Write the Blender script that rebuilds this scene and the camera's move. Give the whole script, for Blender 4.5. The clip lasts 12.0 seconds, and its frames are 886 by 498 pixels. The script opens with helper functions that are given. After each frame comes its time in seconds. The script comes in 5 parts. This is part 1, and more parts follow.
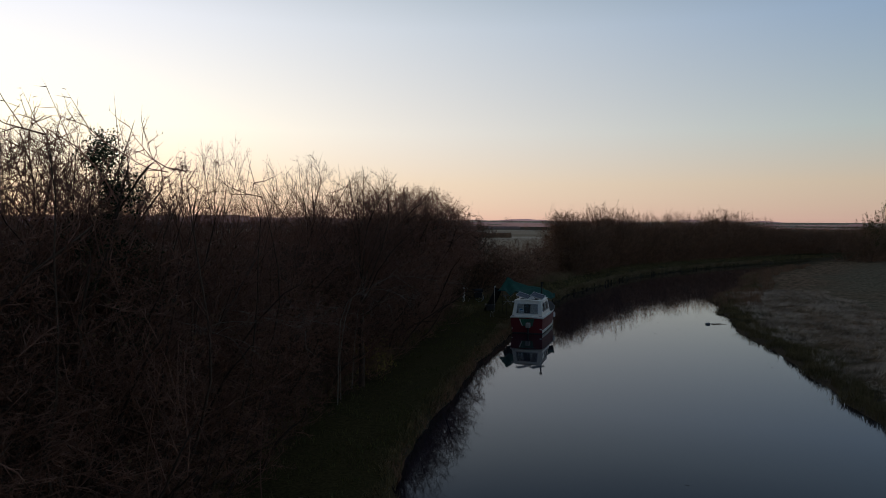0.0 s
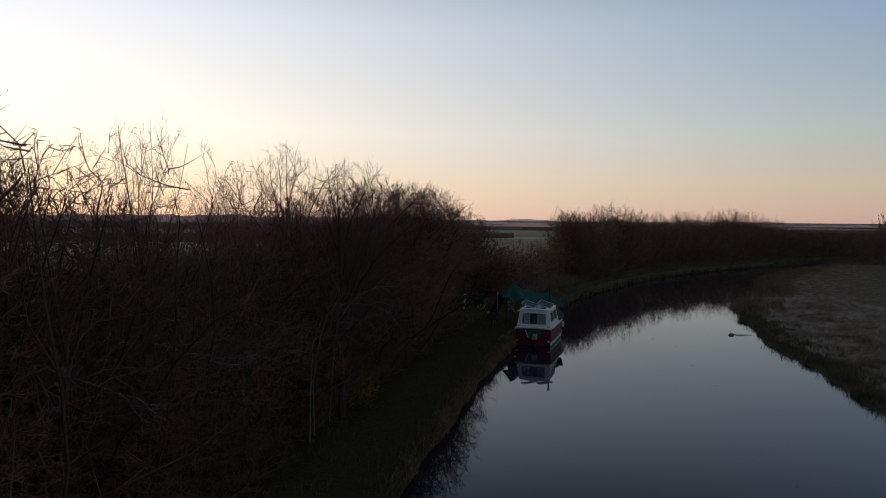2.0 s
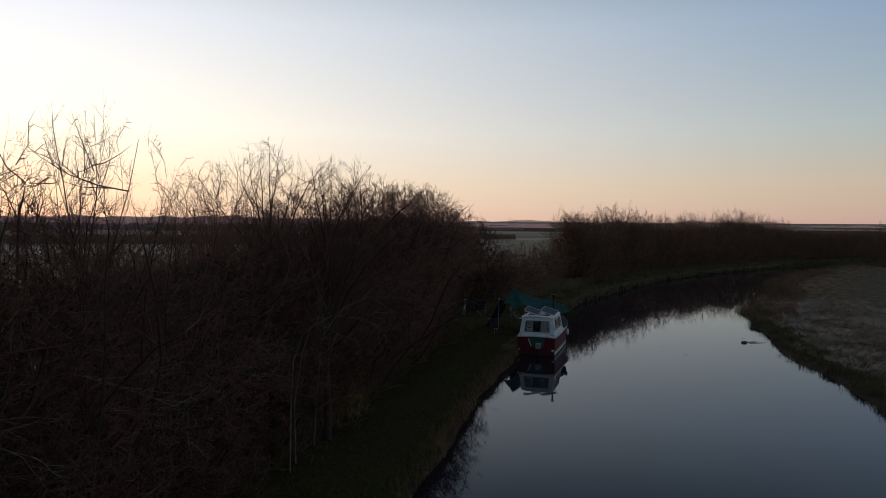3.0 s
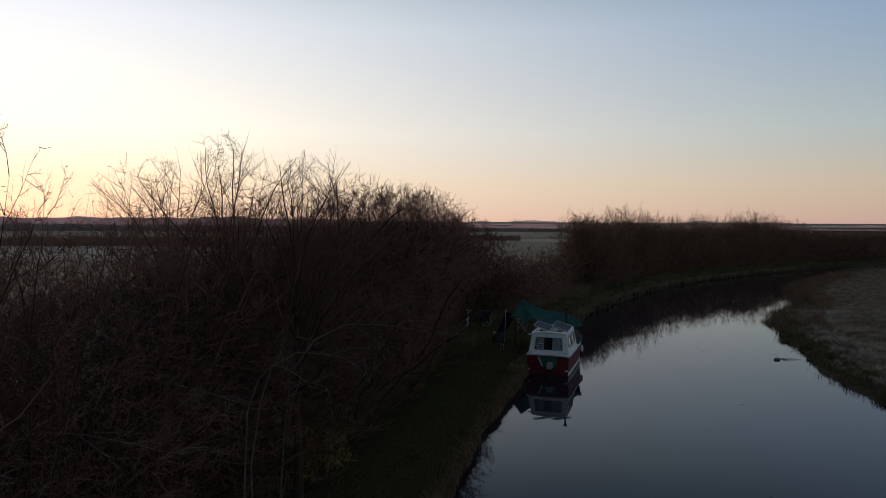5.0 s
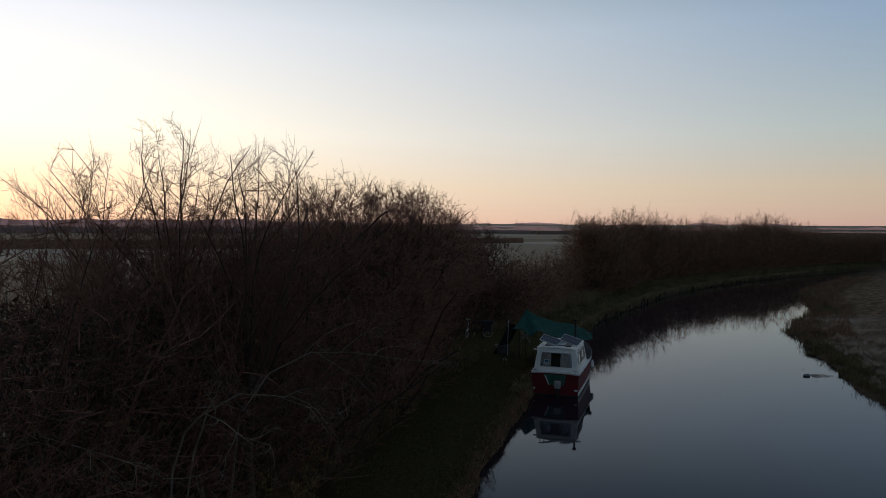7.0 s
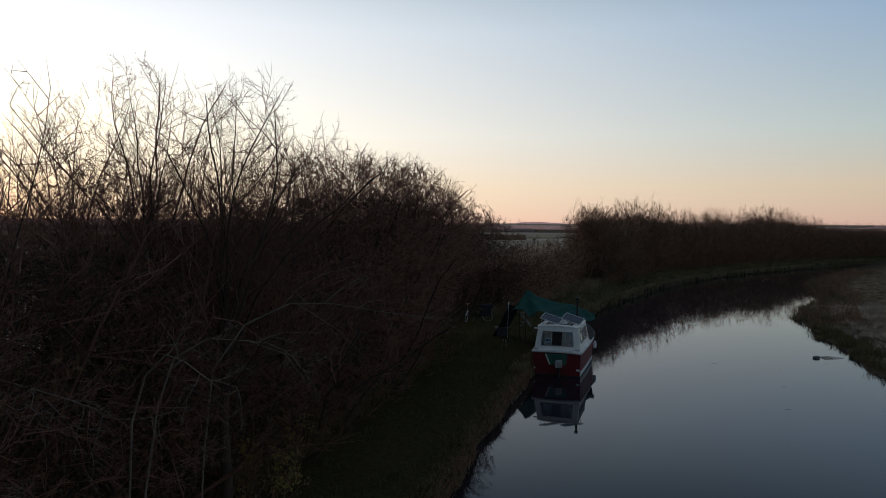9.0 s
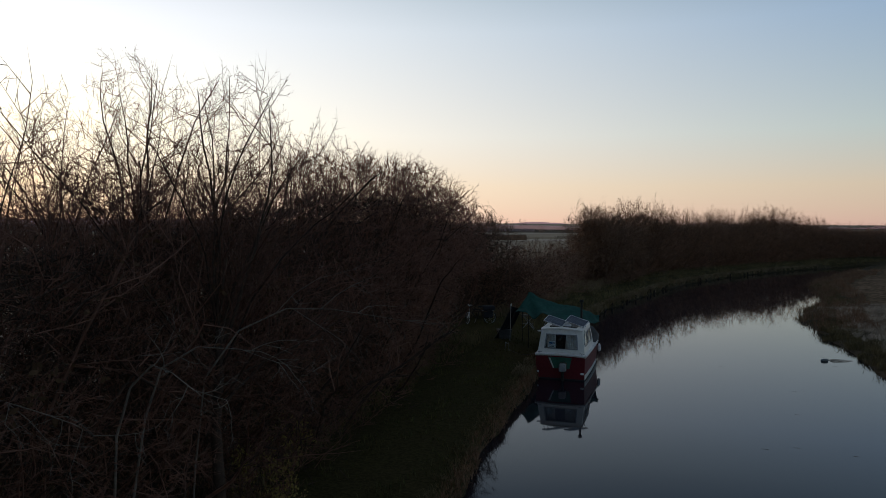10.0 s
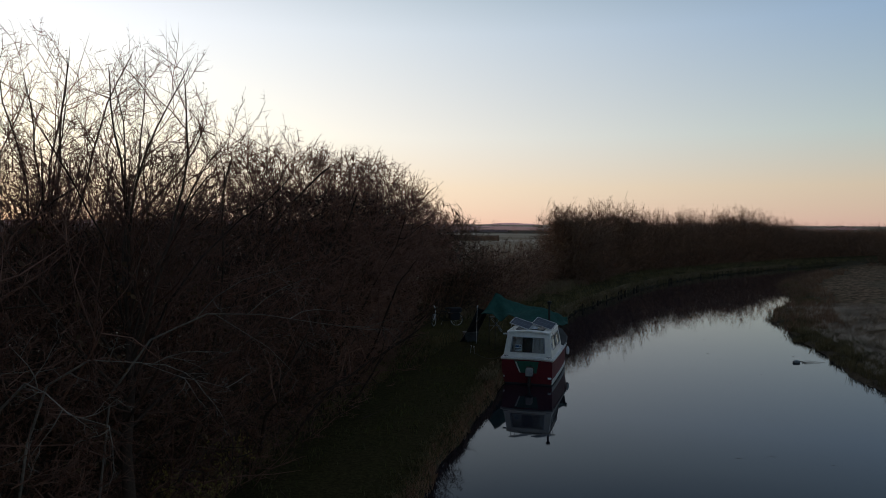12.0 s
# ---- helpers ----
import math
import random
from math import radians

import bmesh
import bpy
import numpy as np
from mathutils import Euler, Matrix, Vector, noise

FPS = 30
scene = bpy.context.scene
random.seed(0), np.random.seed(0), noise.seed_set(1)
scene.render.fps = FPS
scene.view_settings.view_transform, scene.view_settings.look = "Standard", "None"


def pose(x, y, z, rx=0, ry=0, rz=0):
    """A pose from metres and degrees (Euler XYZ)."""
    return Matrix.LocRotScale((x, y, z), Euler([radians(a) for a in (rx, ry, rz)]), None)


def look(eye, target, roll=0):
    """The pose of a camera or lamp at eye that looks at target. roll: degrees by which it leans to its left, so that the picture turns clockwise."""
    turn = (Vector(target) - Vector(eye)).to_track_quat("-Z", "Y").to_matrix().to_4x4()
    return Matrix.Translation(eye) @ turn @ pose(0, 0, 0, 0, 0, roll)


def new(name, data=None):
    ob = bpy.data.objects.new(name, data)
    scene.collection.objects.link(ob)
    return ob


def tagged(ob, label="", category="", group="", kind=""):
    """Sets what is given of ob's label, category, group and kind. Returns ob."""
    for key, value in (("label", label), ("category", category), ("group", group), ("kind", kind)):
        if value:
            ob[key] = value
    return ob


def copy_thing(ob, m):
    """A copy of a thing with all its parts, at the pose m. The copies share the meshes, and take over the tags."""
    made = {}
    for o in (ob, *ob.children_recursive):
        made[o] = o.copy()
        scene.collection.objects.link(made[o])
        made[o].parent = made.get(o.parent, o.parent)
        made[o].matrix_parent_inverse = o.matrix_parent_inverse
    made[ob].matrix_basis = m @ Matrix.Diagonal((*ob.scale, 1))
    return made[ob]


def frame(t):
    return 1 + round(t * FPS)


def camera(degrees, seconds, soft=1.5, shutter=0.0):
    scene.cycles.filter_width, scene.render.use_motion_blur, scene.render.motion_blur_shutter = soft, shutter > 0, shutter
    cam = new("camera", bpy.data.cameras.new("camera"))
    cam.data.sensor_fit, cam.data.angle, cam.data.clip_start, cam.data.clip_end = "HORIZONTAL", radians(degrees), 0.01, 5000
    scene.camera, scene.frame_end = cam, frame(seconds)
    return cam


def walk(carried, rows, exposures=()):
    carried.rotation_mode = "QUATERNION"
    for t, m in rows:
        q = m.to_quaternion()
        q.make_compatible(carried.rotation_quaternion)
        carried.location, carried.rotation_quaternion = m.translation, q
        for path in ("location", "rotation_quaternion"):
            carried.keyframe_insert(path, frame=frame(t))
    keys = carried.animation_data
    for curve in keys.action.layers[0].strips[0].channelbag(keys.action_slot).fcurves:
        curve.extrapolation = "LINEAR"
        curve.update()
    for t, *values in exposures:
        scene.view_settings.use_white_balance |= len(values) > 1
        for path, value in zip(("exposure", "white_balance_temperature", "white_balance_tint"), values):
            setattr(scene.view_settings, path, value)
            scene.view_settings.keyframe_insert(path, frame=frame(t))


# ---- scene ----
cam = camera(64.2, 12.0, soft=0.6)
PATH = [
    (0, (0.12, -1.341, 7.005), (0.083, 0.657, 6.925), 0.4),
    (0.5, (0.15, -0.291, 6.994), (0.115, 1.707, 6.913), 0.4),
    (1, (0.202, 0.749, 7.004), (0.165, 2.747, 6.923), 0.5),
    (1.5, (0.24, 1.811, 7.028), (0.199, 3.809, 6.947), 0.5),
    (2, (0.266, 2.877, 7.032), (0.224, 4.875, 6.952), 0.5),
    (2.5, (0.342, 3.921, 7.078), (0.297, 5.919, 7.0), 0.4),
    (3, (0.413, 4.916, 7.117), (0.366, 6.914, 7.04), 0.4),
    (4.8, (0.514, 8.489, 7.343), (0.456, 10.487, 7.272), 0.7),
    (5, (0.507, 8.896, 7.351), (0.448, 10.894, 7.275), 0.3),
    (5.5, (0.493, 9.882, 7.364), (0.432, 11.879, 7.288), 0.4),
    (6, (0.52, 10.726, 7.381), (0.455, 12.724, 7.307), 0.3),
    (6.5, (0.615, 11.487, 7.39), (0.547, 13.484, 7.317), 0.4),
    (7, (0.708, 12.246, 7.384), (0.641, 14.244, 7.314), 0.3),
    (7.2, (0.739, 12.438, 7.35), (0.673, 14.435, 7.281), -0.0),
    (8.8, (0.895, 13.17, 6.349), (0.823, 15.167, 6.27), 0.1),
    (9, (0.899, 13.242, 6.313), (0.825, 15.24, 6.242), 0.3),
    (9.5, (0.855, 13.467, 6.315), (0.781, 15.465, 6.246), 0.2),
    (10, (0.841, 13.816, 6.34), (0.765, 15.814, 6.269), 0.3),
    (10.5, (0.831, 14.23, 6.329), (0.82, 16.229, 6.259), 0.3),
    (11, (0.882, 14.619, 6.302), (0.882, 16.618, 6.232), 0.3),
    (11.5, (1.093, 14.967, 6.281), (1.094, 16.966, 6.211), 0.3),
    (12, (1.28, 15.151, 6.238), (1.278, 17.15, 6.17), 0.3),
]
walk(cam, [(t, look(eye, target, roll)) for t, eye, target, roll in PATH],
     exposures=[(0, -0.04, 6620, 12.5), (7.2, -0.04, 6620, 11.5), (8.8, 0.12, 6620, 10.5), (12, 0.12, 6620, 10.5)])

# ---- world, sun, exposure ----
SUN_AZ, SUN_EL = radians(-37), radians(2.5)
world = bpy.data.worlds.new("dawn_sky")
scene.world = world
world.use_nodes = True
wt = world.node_tree
wt.nodes.clear()


def linear(c):
    return np.array([v / 255 / 12.92 if v < 10.3 else ((v / 255 + 0.055) / 1.055) ** 2.4 for v in c])


def dawn_sky():
    """A Nishita dawn, and over it the hazy winter twilight: pink at the horizon, blue above, and the glow round the rising sun.
    The haze is F + G * g1 + H * g2, where g1 and g2 fall off with the turn away from the sun and F, G and H are ramps over the height."""
    def node(kind, **props):
        n = wt.nodes.new(kind)
        if "operation" in props:
            n.operation = props["operation"]
        return n

    def math_node(op, a, c):
        n = node("ShaderNodeMath", operation=op)
        for k, v in enumerate((a, c)):
            if isinstance(v, (int, float)):
                n.inputs[k].default_value = v
            elif v is not None:
                wt.links.new(v, n.inputs[k])
        return n.outputs[0]

    tc = node("ShaderNodeTexCoord")
    sep = node("ShaderNodeSeparateXYZ")
    wt.links.new(tc.outputs["Generated"], sep.inputs[0])
    height = math_node("POWER", math_node("MAXIMUM", sep.outputs[2], 0.0), 0.5)
    flat = math_node("SQRT", math_node("MAXIMUM", math_node("SUBTRACT", 1.0, math_node("POWER", sep.outputs[2], 2.0)), 1e-4), None)
    toward = math_node("ADD", math_node("MULTIPLY", sep.outputs[0], math.sin(SUN_AZ)), math_node("MULTIPLY", sep.outputs[1], math.cos(SUN_AZ)))
    half = math_node("MULTIPLY_ADD", math_node("DIVIDE", toward, flat), 0.5)
    half.node.inputs[2].default_value = 0.5
    half = math_node("MAXIMUM", half, 0.0)
    g1, g2 = math_node("POWER", half, 4.0), math_node("POWER", half, 20.0)
    # height in degrees: colours far from the sun, half way, and near it (the last in linear light)
    stops = [(0, (200, 163, 158), (230, 186, 170), (1.00, 0.44, 0.19)), (3, (203, 186, 167), (239, 217, 191), (1.22, 0.94, 0.46)),
             (7, (179, 191, 190), (231, 227, 219), (1.32, 1.22, 0.99)), (15, (145, 170, 196), (203, 213, 222), (0.98, 1.00, 1.04)),
             (18, (131, 156, 180), (181, 195, 206), (0.82, 0.85, 0.91)), (23, (84, 110, 138), (115, 137, 160), (0.45, 0.52, 0.60)),
             (30, (66, 94, 119), (88, 114, 139), (0.31, 0.39, 0.49)), (90, (108, 114, 126), (108, 114, 126), None)]
    ramps = [node("ShaderNodeValToRGB") for _ in range(3)]
    for r in ramps:
        r.color_ramp.elements[1].position = 1.0
    for k, (deg, far, mid, near) in enumerate(stops):
        f, m = linear(far), linear(mid)
        n = np.array(near) if near else f
        base = np.array([[1, 0.203, 0.0003], [1, 0.608, 0.083], [1, 0.970, 0.858]])
        values = np.linalg.solve(base, np.stack([f, m, n]))
        for r, v in zip(ramps, values):
            els = r.color_ramp.elements
            pos = math.sin(radians(deg)) ** 0.5
            e = els[0] if k == 0 else (els[len(els) - 1] if k == len(stops) - 1 else els.new(pos))
            e.position, e.color = pos, (*[max(float(c), 0.0) for c in v], 1)
    for r in ramps:
        wt.links.new(height, r.inputs[0])

    def scaled(colour, factor):
        n = node("ShaderNodeVectorMath", operation="SCALE")
        wt.links.new(colour, n.inputs[0])
        wt.links.new(factor, n.inputs["Scale"])
        return n.outputs[0]

    def added(a, c):
        n = node("ShaderNodeVectorMath", operation="ADD")
        wt.links.new(a, n.inputs[0])
        wt.links.new(c, n.inputs[1])
        return n.outputs[0]

    haze = added(ramps[0].outputs[0], added(scaled(ramps[1].outputs[0], g1), scaled(ramps[2].outputs[0], g2)))
    sky = wt.nodes.new("ShaderNodeTexSky")
    sky.sky_type, sky.sun_disc = "NISHITA", False
    sky.sun_elevation, sky.sun_rotation = SUN_EL, SUN_AZ
    sky.air_density, sky.dust_density, sky.ozone_density = 1.0, 0.2, 3.0
    share = node("ShaderNodeMix")
    share.data_type = "RGBA"
    share.inputs[0].default_value = 0.88
    tint = node("ShaderNodeVectorMath", operation="SCALE")
    tint.inputs["Scale"].default_value = 0.3
    wt.links.new(sky.outputs[0], tint.inputs[0])
    wt.links.new(tint.outputs[0], share.inputs[6])
    wt.links.new(haze, share.inputs[7])
    bg, out = wt.nodes.new("ShaderNodeBackground"), wt.nodes.new("ShaderNodeOutputWorld")
    bg.inputs["Strength"].default_value = 1.0
    wt.links.new(share.outputs[2], bg.inputs[0])
    wt.links.new(bg.outputs[0], out.inputs[0])


dawn_sky()
sun_data = bpy.data.lights.new("sun", "SUN")
sun_data.energy, sun_data.angle, sun_data.color = 0.3, radians(4), (1.0, 0.60, 0.32)
sun = new("sun", sun_data)
sun.matrix_world = look((0, 0, 40), (-math.sin(SUN_AZ) * 40, -math.cos(SUN_AZ) * 40, 40 - 40 * math.tan(SUN_EL)))
scene.view_settings.exposure = 0.0


# ---- materials ----
def mat(name, dark, light, rough=0.8, coarse=1.5, fine=30.0, bump=0.25, metal=0.0, spec=0.3, rand=0.0, span=0.5):
    """A two-scale mottled surface; coarse and fine are noise scales per metre, rand the spread between objects."""
    m = bpy.data.materials.new(name)
    m.use_nodes = True
    t = m.node_tree
    b = t.nodes["Principled BSDF"]
    tc = t.nodes.new("ShaderNodeTexCoord")
    n1, n2 = t.nodes.new("ShaderNodeTexNoise"), t.nodes.new("ShaderNodeTexNoise")
    for n, s, d in ((n1, coarse, 3.0), (n2, fine, 4.0)):
        n.inputs["Scale"].default_value, n.inputs["Detail"].default_value = s, d
        t.links.new(tc.outputs["Object"], n.inputs["Vector"])
    mixn = t.nodes.new("ShaderNodeMath")
    mixn.operation = "MULTIPLY_ADD"
    t.links.new(n1.outputs[0], mixn.inputs[0])
    mixn.inputs[1].default_value = 1.0 - span
    half = t.nodes.new("ShaderNodeMath")
    half.operation = "MULTIPLY"
    half.inputs[1].default_value = span
    t.links.new(n2.outputs[0], half.inputs[0])
    t.links.new(half.outputs[0], mixn.inputs[2])
    ramp = t.nodes.new("ShaderNodeValToRGB")
    ramp.color_ramp.elements[0].position, ramp.color_ramp.elements[1].position = 0.32, 0.68
    ramp.color_ramp.elements[0].color, ramp.color_ramp.elements[1].color = (*dark, 1), (*light, 1)
    t.links.new(mixn.outputs[0], ramp.inputs[0])
    colour = ramp.outputs[0]
    if rand:
        info = t.nodes.new("ShaderNodeObjectInfo")
        hsv = t.nodes.new("ShaderNodeHueSaturation")
        mr = t.nodes.new("ShaderNodeMapRange")
        mr.inputs["To Min"].default_value, mr.inputs["To Max"].default_value = 1 - rand, 1 + rand
        t.links.new(info.outputs["Random"], mr.inputs[0])
        t.links.new(mr.outputs[0], hsv.inputs["Value"])
        t.links.new(colour, hsv.inputs["Color"])
        colour = hsv.outputs[0]
    t.links.new(colour, b.inputs["Base Color"])
    b.inputs["Roughness"].default_value, b.inputs["Metallic"].default_value = rough, metal
    b.inputs["Specular IOR Level"].default_value = spec if bump else min(spec, 0.1)
    if bump:
        bp = t.nodes.new("ShaderNodeBump")
        bp.inputs["Strength"].default_value, bp.inputs["Distance"].default_value = bump, 0.02
        t.links.new(n2.outputs[0], bp.inputs["Height"])
        t.links.new(bp.outputs[0], b.inputs["Normal"])
    return m


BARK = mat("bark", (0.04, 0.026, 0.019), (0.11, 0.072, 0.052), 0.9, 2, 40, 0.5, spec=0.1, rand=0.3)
TWIG = mat("twig", (0.100, 0.049, 0.034), (0.24, 0.120, 0.082), 0.75, 0.7, 9, 0.0, rand=0.3)
TWIG_FAR = mat("far_twig", (0.115, 0.066, 0.044), (0.30, 0.168, 0.102), 0.8, 0.4, 3, 0.0, rand=0.35)
SCRUB_TWIG = mat("scrub_twig", (0.13, 0.076, 0.050), (0.32, 0.195, 0.125), 0.8, 0.4, 3, 0.0, rand=0.35)
# twig paled and pinked: distance haze put into the base colour
HAZE_TINTED_TWIG = mat("haze_tinted_twig", (0.17, 0.115, 0.108), (0.32, 0.225, 0.205), 0.9, 0.1, 0.8, 0.0)
PALE_BARK = mat("pale_bark", (0.12, 0.095, 0.074), (0.27, 0.215, 0.17), 0.8, 3, 30, 0.3)
DEAD_LEAF = mat("dead_leaf", (0.05, 0.029, 0.016), (0.14, 0.078, 0.04), 0.8, 1, 12, 0.0)
IVY = mat("ivy_leaf", (0.012, 0.022, 0.008), (0.035, 0.055, 0.02), 0.45, 1, 12, 0.0)
DRY_GRASS = mat("dry_grass", (0.11, 0.075, 0.04), (0.30, 0.22, 0.13), 0.85, 0.6, 6, 0.0)
RUSSET = mat("russet_grass", (0.12, 0.062, 0.036), (0.33, 0.185, 0.11), 0.85, 0.6, 6, 0.0)
OLIVE_LEAF = mat("olive_leaf", (0.045, 0.042, 0.014), (0.13, 0.105, 0.038), 0.7, 1, 12, 0.0)
YELLOW_LEAF = mat("yellowing_leaf", (0.15, 0.11, 0.028), (0.42, 0.30, 0.09), 0.7, 1, 12, 0.0)
MIXED_GRASS = mat("mixed_grass", (0.052, 0.048, 0.018), (0.25, 0.185, 0.09), 0.85, 0.5, 5, 0.0)
GREEN_GRASS = mat("green_grass", (0.046, 0.044, 0.014), (0.14, 0.122, 0.044), 0.8, 0.5, 6, 0.0)
FROST_GRASS = mat("frosted_grass", (0.11, 0.072, 0.044), (0.58, 0.45, 0.34), 0.85, 0.5, 2.5, 0.0)
REED = mat("reed", (0.058, 0.046, 0.018), (0.21, 0.150, 0.072), 0.8, 0.6, 8, 0.0)
HULL_RED = mat("hull_red_paint", (0.085, 0.007, 0.011), (0.17, 0.016, 0.022), 0.6, 1.2, 14, 0.05, spec=0.25)
TRANSOM_GREEN = mat("green_paint", (0.012, 0.07, 0.045), (0.03, 0.13, 0.085), 0.5, 2, 20, 0.05, spec=0.4)
WHITE_GRP = mat("white_gelcoat", (0.68, 0.64, 0.58), (0.88, 0.85, 0.79), 0.4, 1.5, 10, 0.05, spec=0.5)
WORN_WHITE = mat("worn_white_trim", (0.40, 0.38, 0.35), (0.78, 0.76, 0.72), 0.55, 3, 25, 0.1)
RUBBER = mat("black_rubber", (0.012, 0.012, 0.012), (0.03, 0.03, 0.03), 0.6, 4, 40, 0.1)
GREY_METAL = mat("grey_metal", (0.22, 0.22, 0.23), (0.42, 0.42, 0.43), 0.4, 3, 30, 0.1, metal=0.7)
STEEL_BLACK = mat("blackened_steel", (0.015, 0.014, 0.013), (0.05, 0.045, 0.04), 0.55, 4, 40, 0.15, metal=0.5)
OUTBOARD = mat("outboard_grey", (0.20, 0.20, 0.20), (0.36, 0.36, 0.35), 0.45, 4, 20, 0.05)
TARP = mat("green_tarpaulin", (0.009, 0.046, 0.038), (0.020, 0.098, 0.076), 0.65, 1.6, 9, 0.35, spec=0.2)
DARK_CLOTH = mat("dark_cloth", (0.008, 0.008, 0.010), (0.025, 0.025, 0.03), 0.8, 2, 20, 0.3)
CURTAIN = mat("curtain_cloth", (0.34, 0.29, 0.26), (0.60, 0.54, 0.49), 0.9, 5, 40, 0.2)
PAPER = mat("white_paper", (0.65, 0.68, 0.70), (0.80, 0.82, 0.84), 0.8, 5, 40, 0.0)
BLUE_INK = mat("blue_ink", (0.03, 0.10, 0.25), (0.06, 0.16, 0.34), 0.7, 5, 40, 0.0)
SOLAR = mat("solar_cell", (0.07, 0.08, 0.10), (0.12, 0.135, 0.16), 0.25, 3, 20, 0.0, spec=0.6)
CELL_LINE = mat("cell_line", (0.14, 0.15, 0.17), (0.22, 0.23, 0.25), 0.4, 4, 30, 0.0)
ALU = mat("aluminium", (0.5, 0.5, 0.5), (0.72, 0.72, 0.72), 0.35, 4, 30, 0.0, metal=0.8)
WOOD = mat("weathered_wood", (0.06, 0.048, 0.035), (0.17, 0.135, 0.10), 0.85, 3, 30, 0.4, rand=0.25)
WET_WOOD = mat("wet_wood", (0.018, 0.014, 0.010), (0.06, 0.045, 0.03), 0.8, 3, 30, 0.4, spec=0.1, rand=0.3)
PLASTIC_GREY = mat("grey_plastic", (0.05, 0.05, 0.05), (0.11, 0.11, 0.11), 0.5, 3, 20, 0.05)
WHITE_PAINT = mat("white_paint", (0.6, 0.6, 0.6), (0.8, 0.8, 0.8), 0.4, 4, 30, 0.0)
ROPE = mat("rope", (0.06, 0.05, 0.04), (0.15, 0.13, 0.10), 0.9, 6, 60, 0.3)
CAN = mat("drift_wood", (0.12, 0.115, 0.11), (0.30, 0.29, 0.28), 0.6, 8, 40, 0.2)


def glass_material():
    m = bpy.data.materials.new("window_glass")
    m.use_nodes = True
    b = m.node_tree.nodes["Principled BSDF"]
    b.inputs["Base Color"].default_value = (0.9, 0.95, 0.95, 1)
    b.inputs["Roughness"].default_value, b.inputs["IOR"].default_value = 0.03, 1.45
    b.inputs["Transmission Weight"].default_value = 1.0
    return m


GLASS = glass_material()


def water_material():
    m = bpy.data.materials.new("canal_water")
    m.use_nodes = True
    t = m.node_tree
    b = t.nodes["Principled BSDF"]
    b.inputs["Base Color"].default_value = (0.015, 0.013, 0.018, 1)
    b.inputs["Roughness"].default_value, b.inputs["IOR"].default_value = 0.03, 1.26
    tc = t.nodes.new("ShaderNodeTexCoord")
    n1, n2 = t.nodes.new("ShaderNodeTexNoise"), t.nodes.new("ShaderNodeTexNoise")
    n1.inputs["Scale"].default_value, n2.inputs["Scale"].default_value = 0.35, 2.2
    add = t.nodes.new("ShaderNodeMath")
    add.operation = "MULTIPLY_ADD"
    add.inputs[1].default_value = 0.15
    for n in (n1, n2):
        t.links.new(tc.outputs["Object"], n.inputs["Vector"])
    t.links.new(n2.outputs[0], add.inputs[0])
    t.links.new(n1.outputs[0], add.inputs[2])
    bp = t.nodes.new("ShaderNodeBump")
    bp.inputs["Strength"].default_value, bp.inputs["Distance"].default_value = 0.05, 0.02
    t.links.new(add.outputs[0], bp.inputs["Height"])
    t.links.new(bp.outputs[0], b.inputs["Normal"])
    return m


WATER = water_material()


